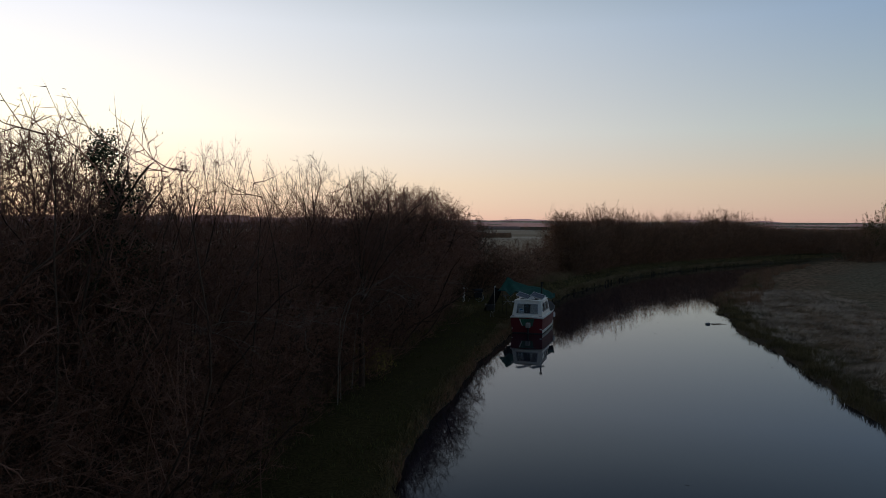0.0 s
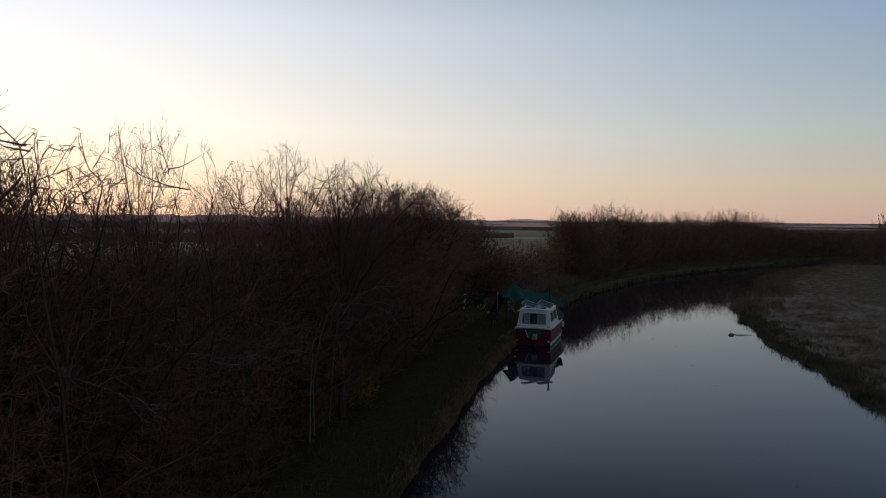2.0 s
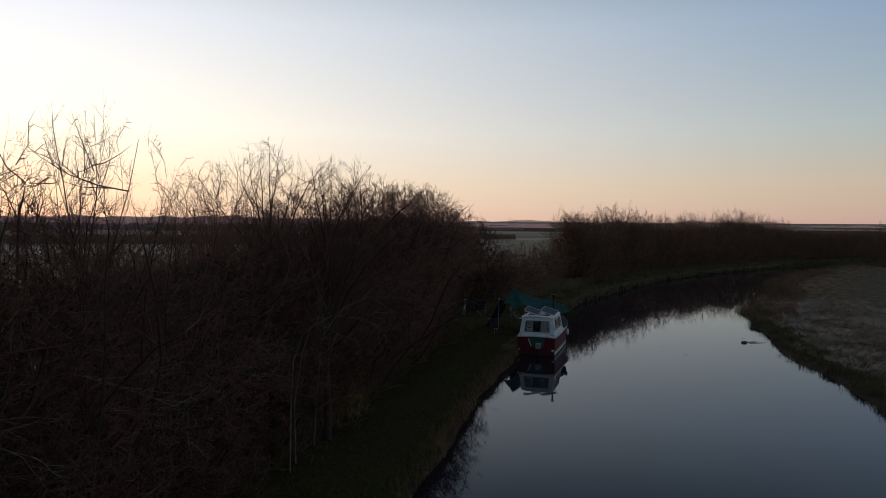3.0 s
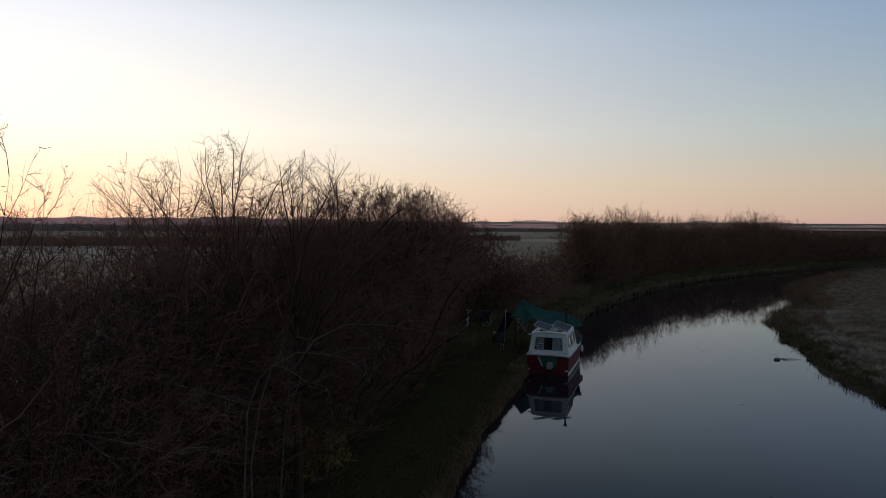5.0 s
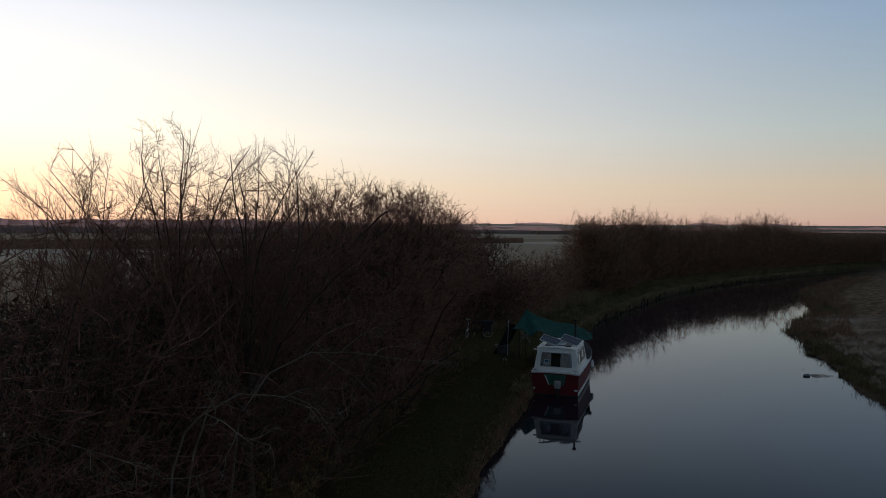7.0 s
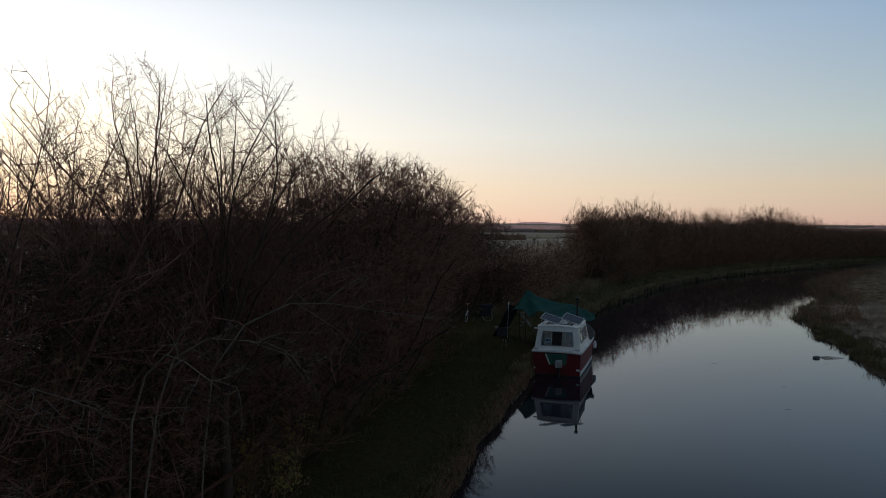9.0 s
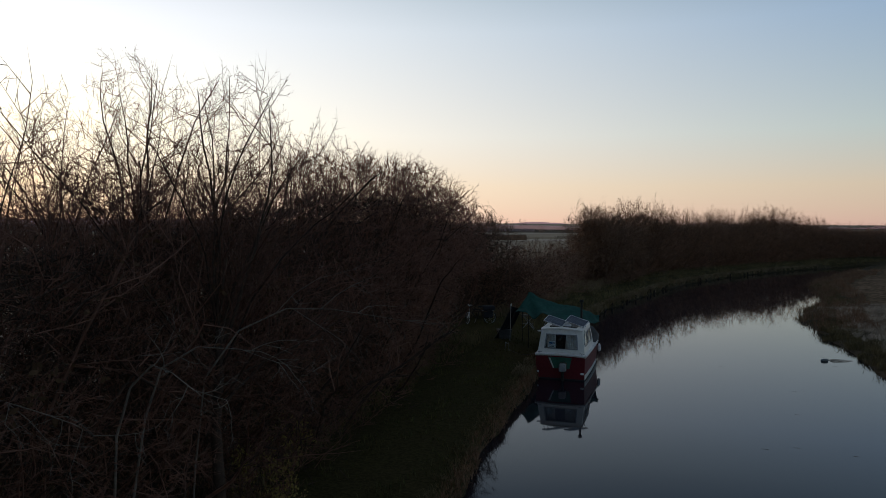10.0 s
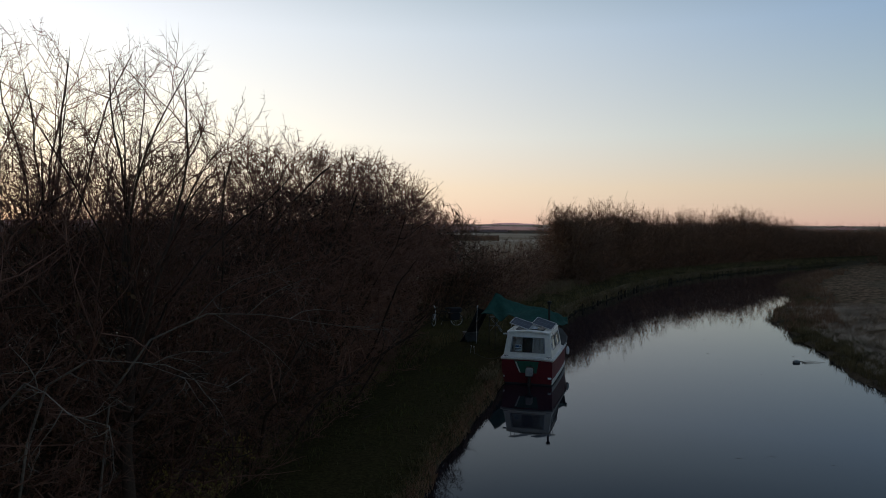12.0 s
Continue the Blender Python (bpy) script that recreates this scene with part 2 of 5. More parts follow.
def ground_material():
    """Grass, mud and frost, mixed by what grows where."""
    m = bpy.data.materials.new("ground")
    m.use_nodes = True
    t = m.node_tree
    b = t.nodes["Principled BSDF"]
    tc = t.nodes.new("ShaderNodeTexCoord")

    def noise_node(scale, detail=5.0):
        n = t.nodes.new("ShaderNodeTexNoise")
        n.inputs["Scale"].default_value, n.inputs["Detail"].default_value = scale, detail
        t.links.new(tc.outputs["Object"], n.inputs["Vector"])
        return n.outputs[0]

    def ramp(fac, lo, hi, c0, c1):
        r = t.nodes.new("ShaderNodeValToRGB")
        r.color_ramp.elements[0].position, r.color_ramp.elements[1].position = lo, hi
        r.color_ramp.elements[0].color, r.color_ramp.elements[1].color = (*c0, 1), (*c1, 1)
        t.links.new(fac, r.inputs[0])
        return r.outputs[0]

    def mix(fac, a, c):
        x = t.nodes.new("ShaderNodeMix")
        x.data_type = "RGBA"
        t.links.new(fac, x.inputs[0])
        t.links.new(a, x.inputs[6])
        t.links.new(c, x.inputs[7])
        return x.outputs[2]

    def attr(name):
        a = t.nodes.new("ShaderNodeAttribute")
        a.attribute_name = name
        return a.outputs["Fac"]

    green = mix(noise_node(0.7), ramp(noise_node(9), 0.35, 0.7, (0.030, 0.027, 0.010), (0.076, 0.064, 0.023)),
                ramp(noise_node(14), 0.35, 0.7, (0.030, 0.023, 0.010), (0.080, 0.058, 0.027)))
    frost = mix(noise_node(0.12), ramp(noise_node(2.5), 0.38, 0.66, (0.066, 0.044, 0.025), (0.25, 0.18, 0.12)),
                ramp(noise_node(4), 0.36, 0.7, (0.052, 0.050, 0.024), (0.18, 0.165, 0.115)))
    mud = ramp(noise_node(6), 0.3, 0.7, (0.03, 0.022, 0.015), (0.10, 0.075, 0.05))
    field = mix(noise_node(0.03), ramp(noise_node(1.2), 0.35, 0.68, (0.20, 0.142, 0.084), (0.41, 0.298, 0.19)),
                ramp(noise_node(2.0), 0.35, 0.68, (0.165, 0.132, 0.07), (0.34, 0.27, 0.165)))
    squeeze = t.nodes.new("ShaderNodeMapping")
    squeeze.inputs["Scale"].default_value = (0.0055, 0.011, 0.0)
    t.links.new(tc.outputs["Object"], squeeze.inputs[0])
    plots = t.nodes.new("ShaderNodeTexVoronoi")
    plots.inputs["Scale"].default_value = 1.0
    t.links.new(squeeze.outputs[0], plots.inputs["Vector"])
    pick = t.nodes.new("ShaderNodeSeparateColor")
    t.links.new(plots.outputs["Color"], pick.inputs[0])
    crop = ramp(pick.outputs[0], 0.2, 0.8, (0.25, 0.19, 0.13), (0.58, 0.48, 0.38))
    half_way = t.nodes.new("ShaderNodeValue")
    half_way.outputs[0].default_value = 0.6
    field = mix(half_way.outputs[0], field, crop)
    near = mix(noise_node(0.5), ramp(noise_node(1.7), 0.40, 0.62, (0.05, 0.030, 0.018), (0.30, 0.182, 0.118)),
               ramp(noise_node(6), 0.38, 0.66, (0.042, 0.031, 0.015), (0.235, 0.165, 0.095)))
    frost = mix(attr("pale"), near, frost)
    c = mix(attr("frost"), green, frost)
    c = mix(attr("field"), c, field)
    c = mix(attr("mud"), c, mud)
    t.links.new(c, b.inputs["Base Color"])
    b.inputs["Roughness"].default_value, b.inputs["Specular IOR Level"].default_value = 1.0, 0.02
    bp = t.nodes.new("ShaderNodeBump")
    bp.inputs["Strength"].default_value, bp.inputs["Distance"].default_value = 0.6, 0.06
    t.links.new(noise_node(7, 6), bp.inputs["Height"])
    t.links.new(bp.outputs[0], b.inputs["Normal"])
    return m


GROUND = ground_material()


# Air haze on far ridges, put in as a faint mauve emission.
def haze_glow_material(name, colour, strength):
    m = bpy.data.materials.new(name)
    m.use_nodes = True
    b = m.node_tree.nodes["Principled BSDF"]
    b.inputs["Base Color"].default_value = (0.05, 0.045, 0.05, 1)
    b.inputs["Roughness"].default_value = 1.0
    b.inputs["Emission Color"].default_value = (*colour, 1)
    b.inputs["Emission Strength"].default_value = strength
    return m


FAR_HAZE = haze_glow_material("far_ridge_haze_glow", (0.23, 0.150, 0.165), 1.0)
MID_HAZE = haze_glow_material("middle_ridge_haze_glow", (0.145, 0.095, 0.106), 1.0)
NEAR_HAZE = haze_glow_material("near_belt_haze_glow", (0.13, 0.086, 0.088), 1.0)


# ---- small builders ----
def mesh_of(name, verts, faces, material, smooth=False):
    me = bpy.data.meshes.new(name)
    me.from_pydata(verts, [], faces)
    me.materials.append(material)
    if smooth:
        me.polygons.foreach_set("use_smooth", [True] * len(me.polygons))
    me.update()
    return me


def part(name, data, material, parent, label=""):
    """One mesh object under a thing or under a part; data is a bmesh or a mesh."""
    if isinstance(data, bmesh.types.BMesh):
        me = bpy.data.meshes.new(name)
        bmesh.ops.recalc_face_normals(data, faces=data.faces)
        data.to_mesh(me)
        data.free()
        me.materials.append(material)
        data = me
    ob = new(name, data)
    ob.parent = parent
    return tagged(ob, label)


def thing(name, label, category, group="", kind="", at=None):
    ob = new(name)
    ob.empty_display_size = 0.3
    if at is not None:
        ob.matrix_world = at
    return tagged(ob, label, category, group, kind)


def box(bm, x0, x1, y0, y1, z0, z1, m=None, bevel=0.0):
    vs = [bm.verts.new(m @ Vector(p) if m else p) for p in
          ((x0, y0, z0), (x1, y0, z0), (x1, y1, z0), (x0, y1, z0), (x0, y0, z1), (x1, y0, z1), (x1, y1, z1), (x0, y1, z1))]
    fs = [bm.faces.new([vs[i] for i in f]) for f in ((0, 3, 2, 1), (4, 5, 6, 7), (0, 1, 5, 4), (1, 2, 6, 5), (2, 3, 7, 6), (3, 0, 4, 7))]
    if bevel:
        es = {e for f in fs for e in f.edges}
        bmesh.ops.bevel(bm, geom=list(es), offset=bevel, segments=2, affect="EDGES", profile=0.5)
    return bm


def tube(bm, pts, radius, sides=8, tip=None):
    """A round bar along points; radius may be one number or one for each point."""
    pts = [Vector(p) for p in pts]
    rad = radius if isinstance(radius, (list, tuple)) else [radius] * len(pts)
    rings = []
    for i, p in enumerate(pts):
        d = (pts[min(i + 1, len(pts) - 1)] - pts[max(i - 1, 0)]).normalized()
        a = d.orthogonal().normalized()
        b = d.cross(a)
        rings.append([bm.verts.new(p + rad[i] * (math.cos(2 * math.pi * k / sides) * a + math.sin(2 * math.pi * k / sides) * b)) for k in range(sides)])
    for r0, r1, i in zip(rings, rings[1:], range(len(rings))):
        d0 = pts[i + 1] - pts[i]
        shift = min(range(sides), key=lambda s: sum((r1[(k + s) % sides].co - r0[k].co - d0).length for k in range(sides)))
        for k in range(sides):
            bm.faces.new((r0[k], r0[(k + 1) % sides], r1[(k + 1 + shift) % sides], r1[(k + shift) % sides]))
    bm.faces.new(rings[0])
    bm.faces.new(rings[-1])
    return bm


def B():
    return bmesh.new()


# ---- the canal's two banks, as lines along the water's edge ----
LEFT = [(-2.6, -60), (-2.0, -10), (-1.7, 8), (-1.4, 17), (-0.78, 22), (0.22, 28), (1.28, 33.3), (2.33, 37.8), (3.2, 41.3), (5.4, 49),
        (8.3, 59), (11.3, 67), (15, 74.3), (20, 84), (25.2, 92), (32, 100.5), (40, 109), (53, 121), (72, 137), (100, 157), (140, 182), (200, 215), (320, 270)]
RIGHT = [(14.2, -60), (14.5, 0), (14.8, 18), (15.1, 23.8), (15.45, 26.2), (16.0, 28.5), (16.6, 31.2), (17.1, 33.8), (17.7, 38.5), (18.0, 42.0), (18.55, 45.0), (19.8, 49.5), (20.5, 52.5), (21.6, 57.0),
         (24.3, 64.0), (25.9, 67.3), (28.6, 70.8), (31.6, 77.0), (36.2, 88.5), (40.2, 95.5), (47.2, 104), (64, 128), (73, 136), (86, 142), (108, 150), (146, 172), (206, 204), (324, 256)]


def signed(line, px, py):
    """Distance to a polyline, positive on its left hand, and how far along the nearest place is."""
    best = np.full(px.shape, 1e12)
    sgn = np.ones(px.shape)
    for (ax, ay), (bx, by) in zip(line, line[1:]):
        dx, dy = bx - ax, by - ay
        u = np.clip(((px - ax) * dx + (py - ay) * dy) / (dx * dx + dy * dy), 0, 1)
        d2 = (px - ax - u * dx) ** 2 + (py - ay - u * dy) ** 2
        near = d2 < best
        best = np.where(near, d2, best)
        sgn = np.where(near, np.sign(dx * (py - ay) - dy * (px - ax)), sgn)
    return np.sqrt(best) * sgn


def wave(x, y, f, seed):
    """Cheap smooth unevenness, about -1 to 1."""
    r = np.random.RandomState(seed)
    s = 0
    for k in range(5):
        a, p = r.uniform(0, 6.283), r.uniform(0, 6.283)
        w = f * r.uniform(0.6, 1.7)
        s = s + np.sin(w * (x * math.cos(a) + y * math.sin(a)) + p)
    return s / 3.2


def smooth(a, b, x):
    t = np.clip((x - a) / (b - a), 0, 1)
    return t * t * (3 - 2 * t)


def ground_height(x, y):
    x, y = np.asarray(x, float), np.asarray(y, float)
    wob = 0.16 * wave(x, y, 1.1, 3) + 0.07 * wave(x, y, 3.7, 4)
    dl = signed(LEFT, x, y) + wob
    dr = -signed(RIGHT, x, y) + 1.3 * wob + 0.25 * wave(x, y, 0.5, 9)
    bed = -0.9
    zl = bed + (0.45 - bed) * smooth(-0.32, 0.16, dl) + 0.10 * smooth(0.3, 4, dl) + 0.03 * wave(x, y, 2.0, 5) * smooth(0, 1, dl)
    zr = bed + (0.14 - bed) * smooth(-1.8, 0.5, dr) + 0.34 * smooth(0.3, 7, dr) + (0.055 * wave(x, y, 3.4, 6) + 0.07 * wave(x, y, 1.5, 7)) * smooth(0, 2, dr)
    z = np.where(dl > -2.5, zl, np.where(dr > -2.5, zr, bed))
    z = np.where((dl > -2.5) & (dr > -2.5), np.maximum(zl, zr), z)
    r = np.hypot(x, y)
    far = smooth(250, 900, r)
    z = z + far * (0.6 * wave(x, y, 0.006, 11) - 0.4) + 9.0 * smooth(1300, 3200, r)
    return z, dl, dr


def gz(x, y):
    return float(ground_height(np.array([x]), np.array([y]))[0][0])


def spaced(stops):
    out = []
    for a, b, n in stops:
        out += list(np.linspace(a, b, n, endpoint=False))
    return np.array(out + [stops[-1][1]])


def make_ground():
    xs = spaced([(-4500, -700, 9), (-700, -90, 14), (-90, -14, 20), (-14, 30, 90), (30, 64, 34), (64, 190, 30), (190, 800, 18), (800, 4500, 9)])
    ys = spaced([(-4500, -500, 6), (-500, -20, 14), (-20, 8, 20), (8, 80, 120), (80, 130, 62), (130, 260, 30), (260, 900, 22), (900, 4500, 12)])
    gx, gy = np.meshgrid(xs, ys)
    x, y = gx.ravel(), gy.ravel()
    z, dl, dr = ground_height(x, y)
    nx, ny = len(xs), len(ys)
    idx = np.arange(nx * ny).reshape(ny, nx)
    faces = np.stack([idx[:-1, :-1], idx[:-1, 1:], idx[1:, 1:], idx[1:, :-1]], -1).reshape(-1, 4)
    me = mesh_of("ground", np.stack([x, y, z], -1).tolist(), faces.tolist(), GROUND, True)
    frost = np.where(dl > 0, smooth(9, 16, dl), smooth(0.8, 4.5, dr + 0.8 * wave(x, y, 0.8, 21)))
    mud = 1 - smooth(0.05, 0.35, z + 0.05 * wave(x, y, 2.2, 22))
    field = np.where(dl > 0, smooth(11, 20, dl), 0)
    pale = np.where(dl > 0, 1.0, smooth(5, 15, dr + 3 * wave(x, y, 0.3, 23)))
    for name, values in (("frost", frost), ("mud", mud), ("field", field), ("pale", pale)):
        a = me.attributes.new(name, "FLOAT", "POINT")
        a.data.foreach_set("value", values.astype(np.float32))
    tagged(new("ground", me), "grass banks and frosted fields running to the horizon", "ground", kind="structure")


make_ground()


def make_water():
    def offset(line, s):
        out = []
        for i, (x, y) in enumerate(line):
            ax, ay = line[max(i - 1, 0)]
            bx, by = line[min(i + 1, len(line) - 1)]
            d = math.hypot(bx - ax, by - ay)
            out.append((x - (by - ay) / d * s, y + (bx - ax) / d * s, 0.0))
        return out
    a, b = offset(LEFT, 0.9), offset(RIGHT, -1.2)
    n = len(b)
    verts = a + b
    faces = []
    i = j = 0
    while i < len(a) - 1 or j < n - 1:
        if j == n - 1 or (i < len(a) - 1 and a[i + 1][1] <= b[j + 1][1]):
            faces.append((i, len(a) + j, i + 1))
            i += 1
        else:
            faces.append((i, len(a) + j, len(a) + j + 1))
            j += 1
    tagged(new("water", mesh_of("water", verts, faces, WATER)), "still dark canal water mirroring the dawn sky", "water", kind="structure")


make_water()


def make_backdrop(name, radius, low, hill, wood, swell, material, label, seed):
    """A far wooded ridge all round, glowing in place of morning haze; swell is how much higher it stands towards the
    sunrise.
    """
    r = np.random.RandomState(seed)
    n = 2400
    a = 2 * np.pi * np.arange(n + 1) / n
    rise = 0.5 + 0.3 * np.sin(3 * a + seed) + 0.2 * np.sin(7 * a + 2 * seed) + 0.12 * np.sin(17 * a)
    clump = np.maximum(0, np.sin(23 * a + seed) + 0.5 * np.sin(61 * a) + 0.3 * np.sin(131 * a + 1))
    crown = np.repeat(r.uniform(0, 1, n // 6 + 1), 6)[:n + 1] * 0.6 + r.uniform(0, 0.25, n + 1)
    turn = np.degrees(a) - 90
    east = swell * smooth(2, 16, turn) * (1 - smooth(60, 90, turn))
    top = low + hill * rise + east + wood * (0.45 * clump + crown * (0.25 + clump))
    x, y = radius * np.cos(a), radius * np.sin(a)
    verts = np.stack([np.stack([x, y, 0 * x - 20], -1), np.stack([x, y, top], -1)], 1).reshape(-1, 3)
    k = 2 * np.arange(n)
    tagged(new(name, mesh_of(name, verts.tolist(), np.stack([k, k + 2, k + 3, k + 1], -1).tolist(), material)), label, "backdrop", kind="structure")


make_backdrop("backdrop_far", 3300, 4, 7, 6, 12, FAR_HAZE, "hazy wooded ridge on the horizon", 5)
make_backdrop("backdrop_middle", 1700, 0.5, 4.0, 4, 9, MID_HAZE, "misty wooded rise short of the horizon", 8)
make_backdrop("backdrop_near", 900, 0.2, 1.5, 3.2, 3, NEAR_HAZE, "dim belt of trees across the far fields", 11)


# ---- bare trees and bushes ----
def unit(v):
    return v / np.maximum(np.linalg.norm(v, axis=-1, keepdims=True), 1e-9)


def shoots(r, start, way, length, radius, segs, wob, rise, taper=0.8):
    """Many wavering branches at once: points, radii and lengths."""
    n = len(start)
    pts = np.empty((n, segs + 1, 3))
    pts[:, 0] = start
    d = unit(way)
    for j in range(segs):
        d = d + r.normal(0, wob, (n, 3))
        d[:, 2] += rise
        d = unit(d)
        pts[:, j + 1] = pts[:, j] + d * (length / segs)[:, None]
    rad = np.maximum(radius[:, None] * (1 - taper * np.linspace(0, 1, segs + 1)), 0.0016)
    return pts, rad, length


def side_shoots(r, parents, count, first, angle, ratio, segs, wob, rise, thin, least, inside=None, lift=0.0):
    """Branches that leave the parents at even spacing, shorter towards their tips."""
    pts, rad, length = parents
    n, m = len(pts), pts.shape[1] - 1
    f = first + (1 - first) * (np.arange(count)[None, :] + r.random_sample((n, count))) / count
    own = np.repeat(np.arange(n), count)
    f = np.minimum(f.ravel(), 0.995)
    i = np.minimum((f * m).astype(int), m - 1)
    u = (f * m - i)[:, None]
    q = pts[own, i] * (1 - u) + pts[own, i + 1] * u
    here = rad[own, i] * (1 - u[:, 0]) + rad[own, i + 1] * u[:, 0]
    along_it = unit(pts[own, i + 1] - pts[own, i])
    across = r.normal(0, 1, q.shape)
    across[:, 2] += lift
    across = unit(across - (across * along_it).sum(1)[:, None] * along_it)
    a = np.radians(r.uniform(*angle, len(q)))[:, None]
    way = along_it * np.cos(a) + across * np.sin(a)
    low = (q[:, 2] < 0.8) & (way[:, 2] < 0.1)
    way[low, 2] = 0.15
    ln = length[own] * ratio * (1.15 - 0.55 * f) * r.uniform(0.55, 1.3, len(q))
    got = shoots(r, q, way, ln, np.minimum(np.maximum(here * thin, least), np.maximum(0.85 * here, 0.7 * least)), segs, wob, rise)
    if inside is not None:
        mid = 0.35 * got[0][:, 0] + 0.65 * got[0][:, -1]
        ok = inside(mid) | (r.random_sample(len(q)) < 0.05)
        got = tuple(g[ok] for g in got)
    return got


def twig_mesh(name, groups, material, sides=3):
    """Tapered branches in one mesh; each ends in a point."""
    verts, sizes, loops, base = [], [], [], 0
    turn = 2 * np.pi * np.arange(sides) / sides
    nxt = (np.arange(sides) + 1) % sides
    for pts, rad, _ in groups:
        n, m = len(pts), pts.shape[1]
        if not n:
            continue
        d = unit(pts[:, -1] - pts[:, 0])
        helper = np.where(np.abs(d[:, 2:3]) > 0.8, np.array([[1.0, 0, 0]]), np.array([[0, 0, 1.0]]))
        a = unit(np.cross(d, helper))
        b = np.cross(d, a)
        ring = a[:, None, None] * np.cos(turn)[:, None] + b[:, None, None] * np.sin(turn)[:, None]
        body = pts[:, :-1, None] + ring * rad[:, :-1, None, None]
        verts.append(np.concatenate([body.reshape(n, -1, 3), pts[:, -1:]], 1).reshape(-1, 3))
        per = (m - 1) * sides + 1
        o = base + per * np.arange(n)[:, None, None]
        k = np.arange(sides)
        if m > 2:
            s = sides * np.arange(m - 2)[None, :, None]
            quads = np.stack([o + s + k, o + s + nxt, o + s + sides + nxt, o + s + sides + k], -1).reshape(-1, 4)
            loops.append(quads.ravel())
            sizes.append(np.full(len(quads), 4))
        t = o[:, 0] + sides * (m - 2)
        tris = np.stack([t + k, t + nxt, np.broadcast_to(o[:, 0] + per - 1, (n, sides))], -1).reshape(-1, 3)
        loops.append(tris.ravel())
        sizes.append(np.full(len(tris), 3))
        base += per * n
    v, lo, sz = np.concatenate(verts), np.concatenate(loops).astype(np.int32), np.concatenate(sizes)
    me = bpy.data.meshes.new(name)
    me.vertices.add(len(v))
    me.vertices.foreach_set("co", v.astype(np.float32).ravel())
    me.loops.add(len(lo))
    me.loops.foreach_set("vertex_index", lo)
    me.polygons.add(len(sz))
    me.polygons.foreach_set("loop_start", np.concatenate([[0], np.cumsum(sz)[:-1]]).astype(np.int32))
    me.polygons.foreach_set("use_smooth", np.ones(len(sz), bool))
    me.materials.append(material)
    me.update(calc_edges=True)
    return me


def bough(points, radii):
    """One branch along given points, as a group for twig_mesh."""
    return np.array([[tuple(p) for p in points]]), np.array([radii]), np.array([1.0])


def leaf_mesh(name, r, points, size, material):
    """Small four-cornered leaves, turned every way."""
    p = np.asarray(points)
    n = len(p)
    u = unit(r.normal(0, 1, (n, 3)))
    v = unit(np.cross(u, r.normal(0, 1, (n, 3))))
    s = (size * r.uniform(0.6, 1.3, n))[:, None]
    verts = np.stack([p - u * s, p + v * s * 0.6, p + u * s, p - v * s * 0.6], 1).reshape(-1, 3)
    return mesh_of(name, verts.tolist(), np.arange(4 * n).reshape(n, 4).tolist(), material)


# levels: count, first place along the parent, angles, share of its length, pieces, waver, rise, thinning, least radius
HAWTHORN = dict(trunk=5.2, stems=18, tilt=(8, 62), reach=(4.2, 5.8), radius=0.036, segs=10, wob=0.11, rise=0.012, lift=0.35, dome=(3.5, 6.9, 9.9),
                levels=[(13, 0.08, (28, 62), 0.36, 4, 0.17, 0.06, 0.6, 0.013), (8, 0.12, (30, 66), 0.44, 2, 0.2, 0.05, 0.65, 0.008),
                        (5, 0.12, (35, 76), 0.38, 1, 0.0, 0.03, 0.7, 0.0058)])
BUSH = dict(trunk=0, stems=11, tilt=(6, 50), reach=(5.4, 7.4), radius=0.036, segs=9, wob=0.18, rise=0.03, spread=0.9, dome=(2.7, 3.0, 6.4), lift=0.2,
            levels=[(8, 0.16, (34, 72), 0.34, 4, 0.24, 0.03, 0.55, 0.015), (6, 0.12, (36, 75), 0.46, 2, 0.26, 0.03, 0.6, 0.010),
                    (4, 0.15, (35, 80), 0.44, 1, 0.0, 0.03, 0.7, 0.0075)])
BACK_BUSH = dict(BUSH, stems=9, segs=7, levels=[(7, 0.16, (34, 72), 0.36, 3, 0.24, 0.04, 0.55, 0.016), (6, 0.12, (36, 75), 0.46, 1, 0.0, 0.04, 0.6, 0.011),
                                                (4, 0.15, (35, 80), 0.42, 1, 0.0, 0.03, 0.7, 0.008)])
SAPLING = dict(trunk=0, stems=4, tilt=(2, 10), reach=(6.6, 8.4), radius=0.032, segs=10, wob=0.085, rise=0.02, spread=0.25, lift=0.3,
               levels=[(13, 0.35, (26, 56), 0.22, 4, 0.17, 0.06, 0.6, 0.012), (7, 0.15, (30, 64), 0.42, 2, 0.2, 0.05, 0.6, 0.008),
                       (4, 0.15, (35, 76), 0.42, 1, 0.0, 0.03, 0.7, 0.006)])
FAR_BUSH = dict(BUSH, stems=13, radius=0.042, tilt=(4, 66), reach=(4.6, 6.6), wob=0.10, rise=0.0, spread=1.0, dome=(3.3, 3.4, 6.4), segs=5,
                levels=[(8, 0.22, (20, 50), 0.36, 2, 0.14, 0.04, 0.55, 0.020), (7, 0.12, (20, 50), 0.46, 1, 0.0, 0.03, 0.65, 0.012),
                        (3, 0.15, (20, 52), 0.52, 1, 0.0, 0.03, 0.7, 0.011)])
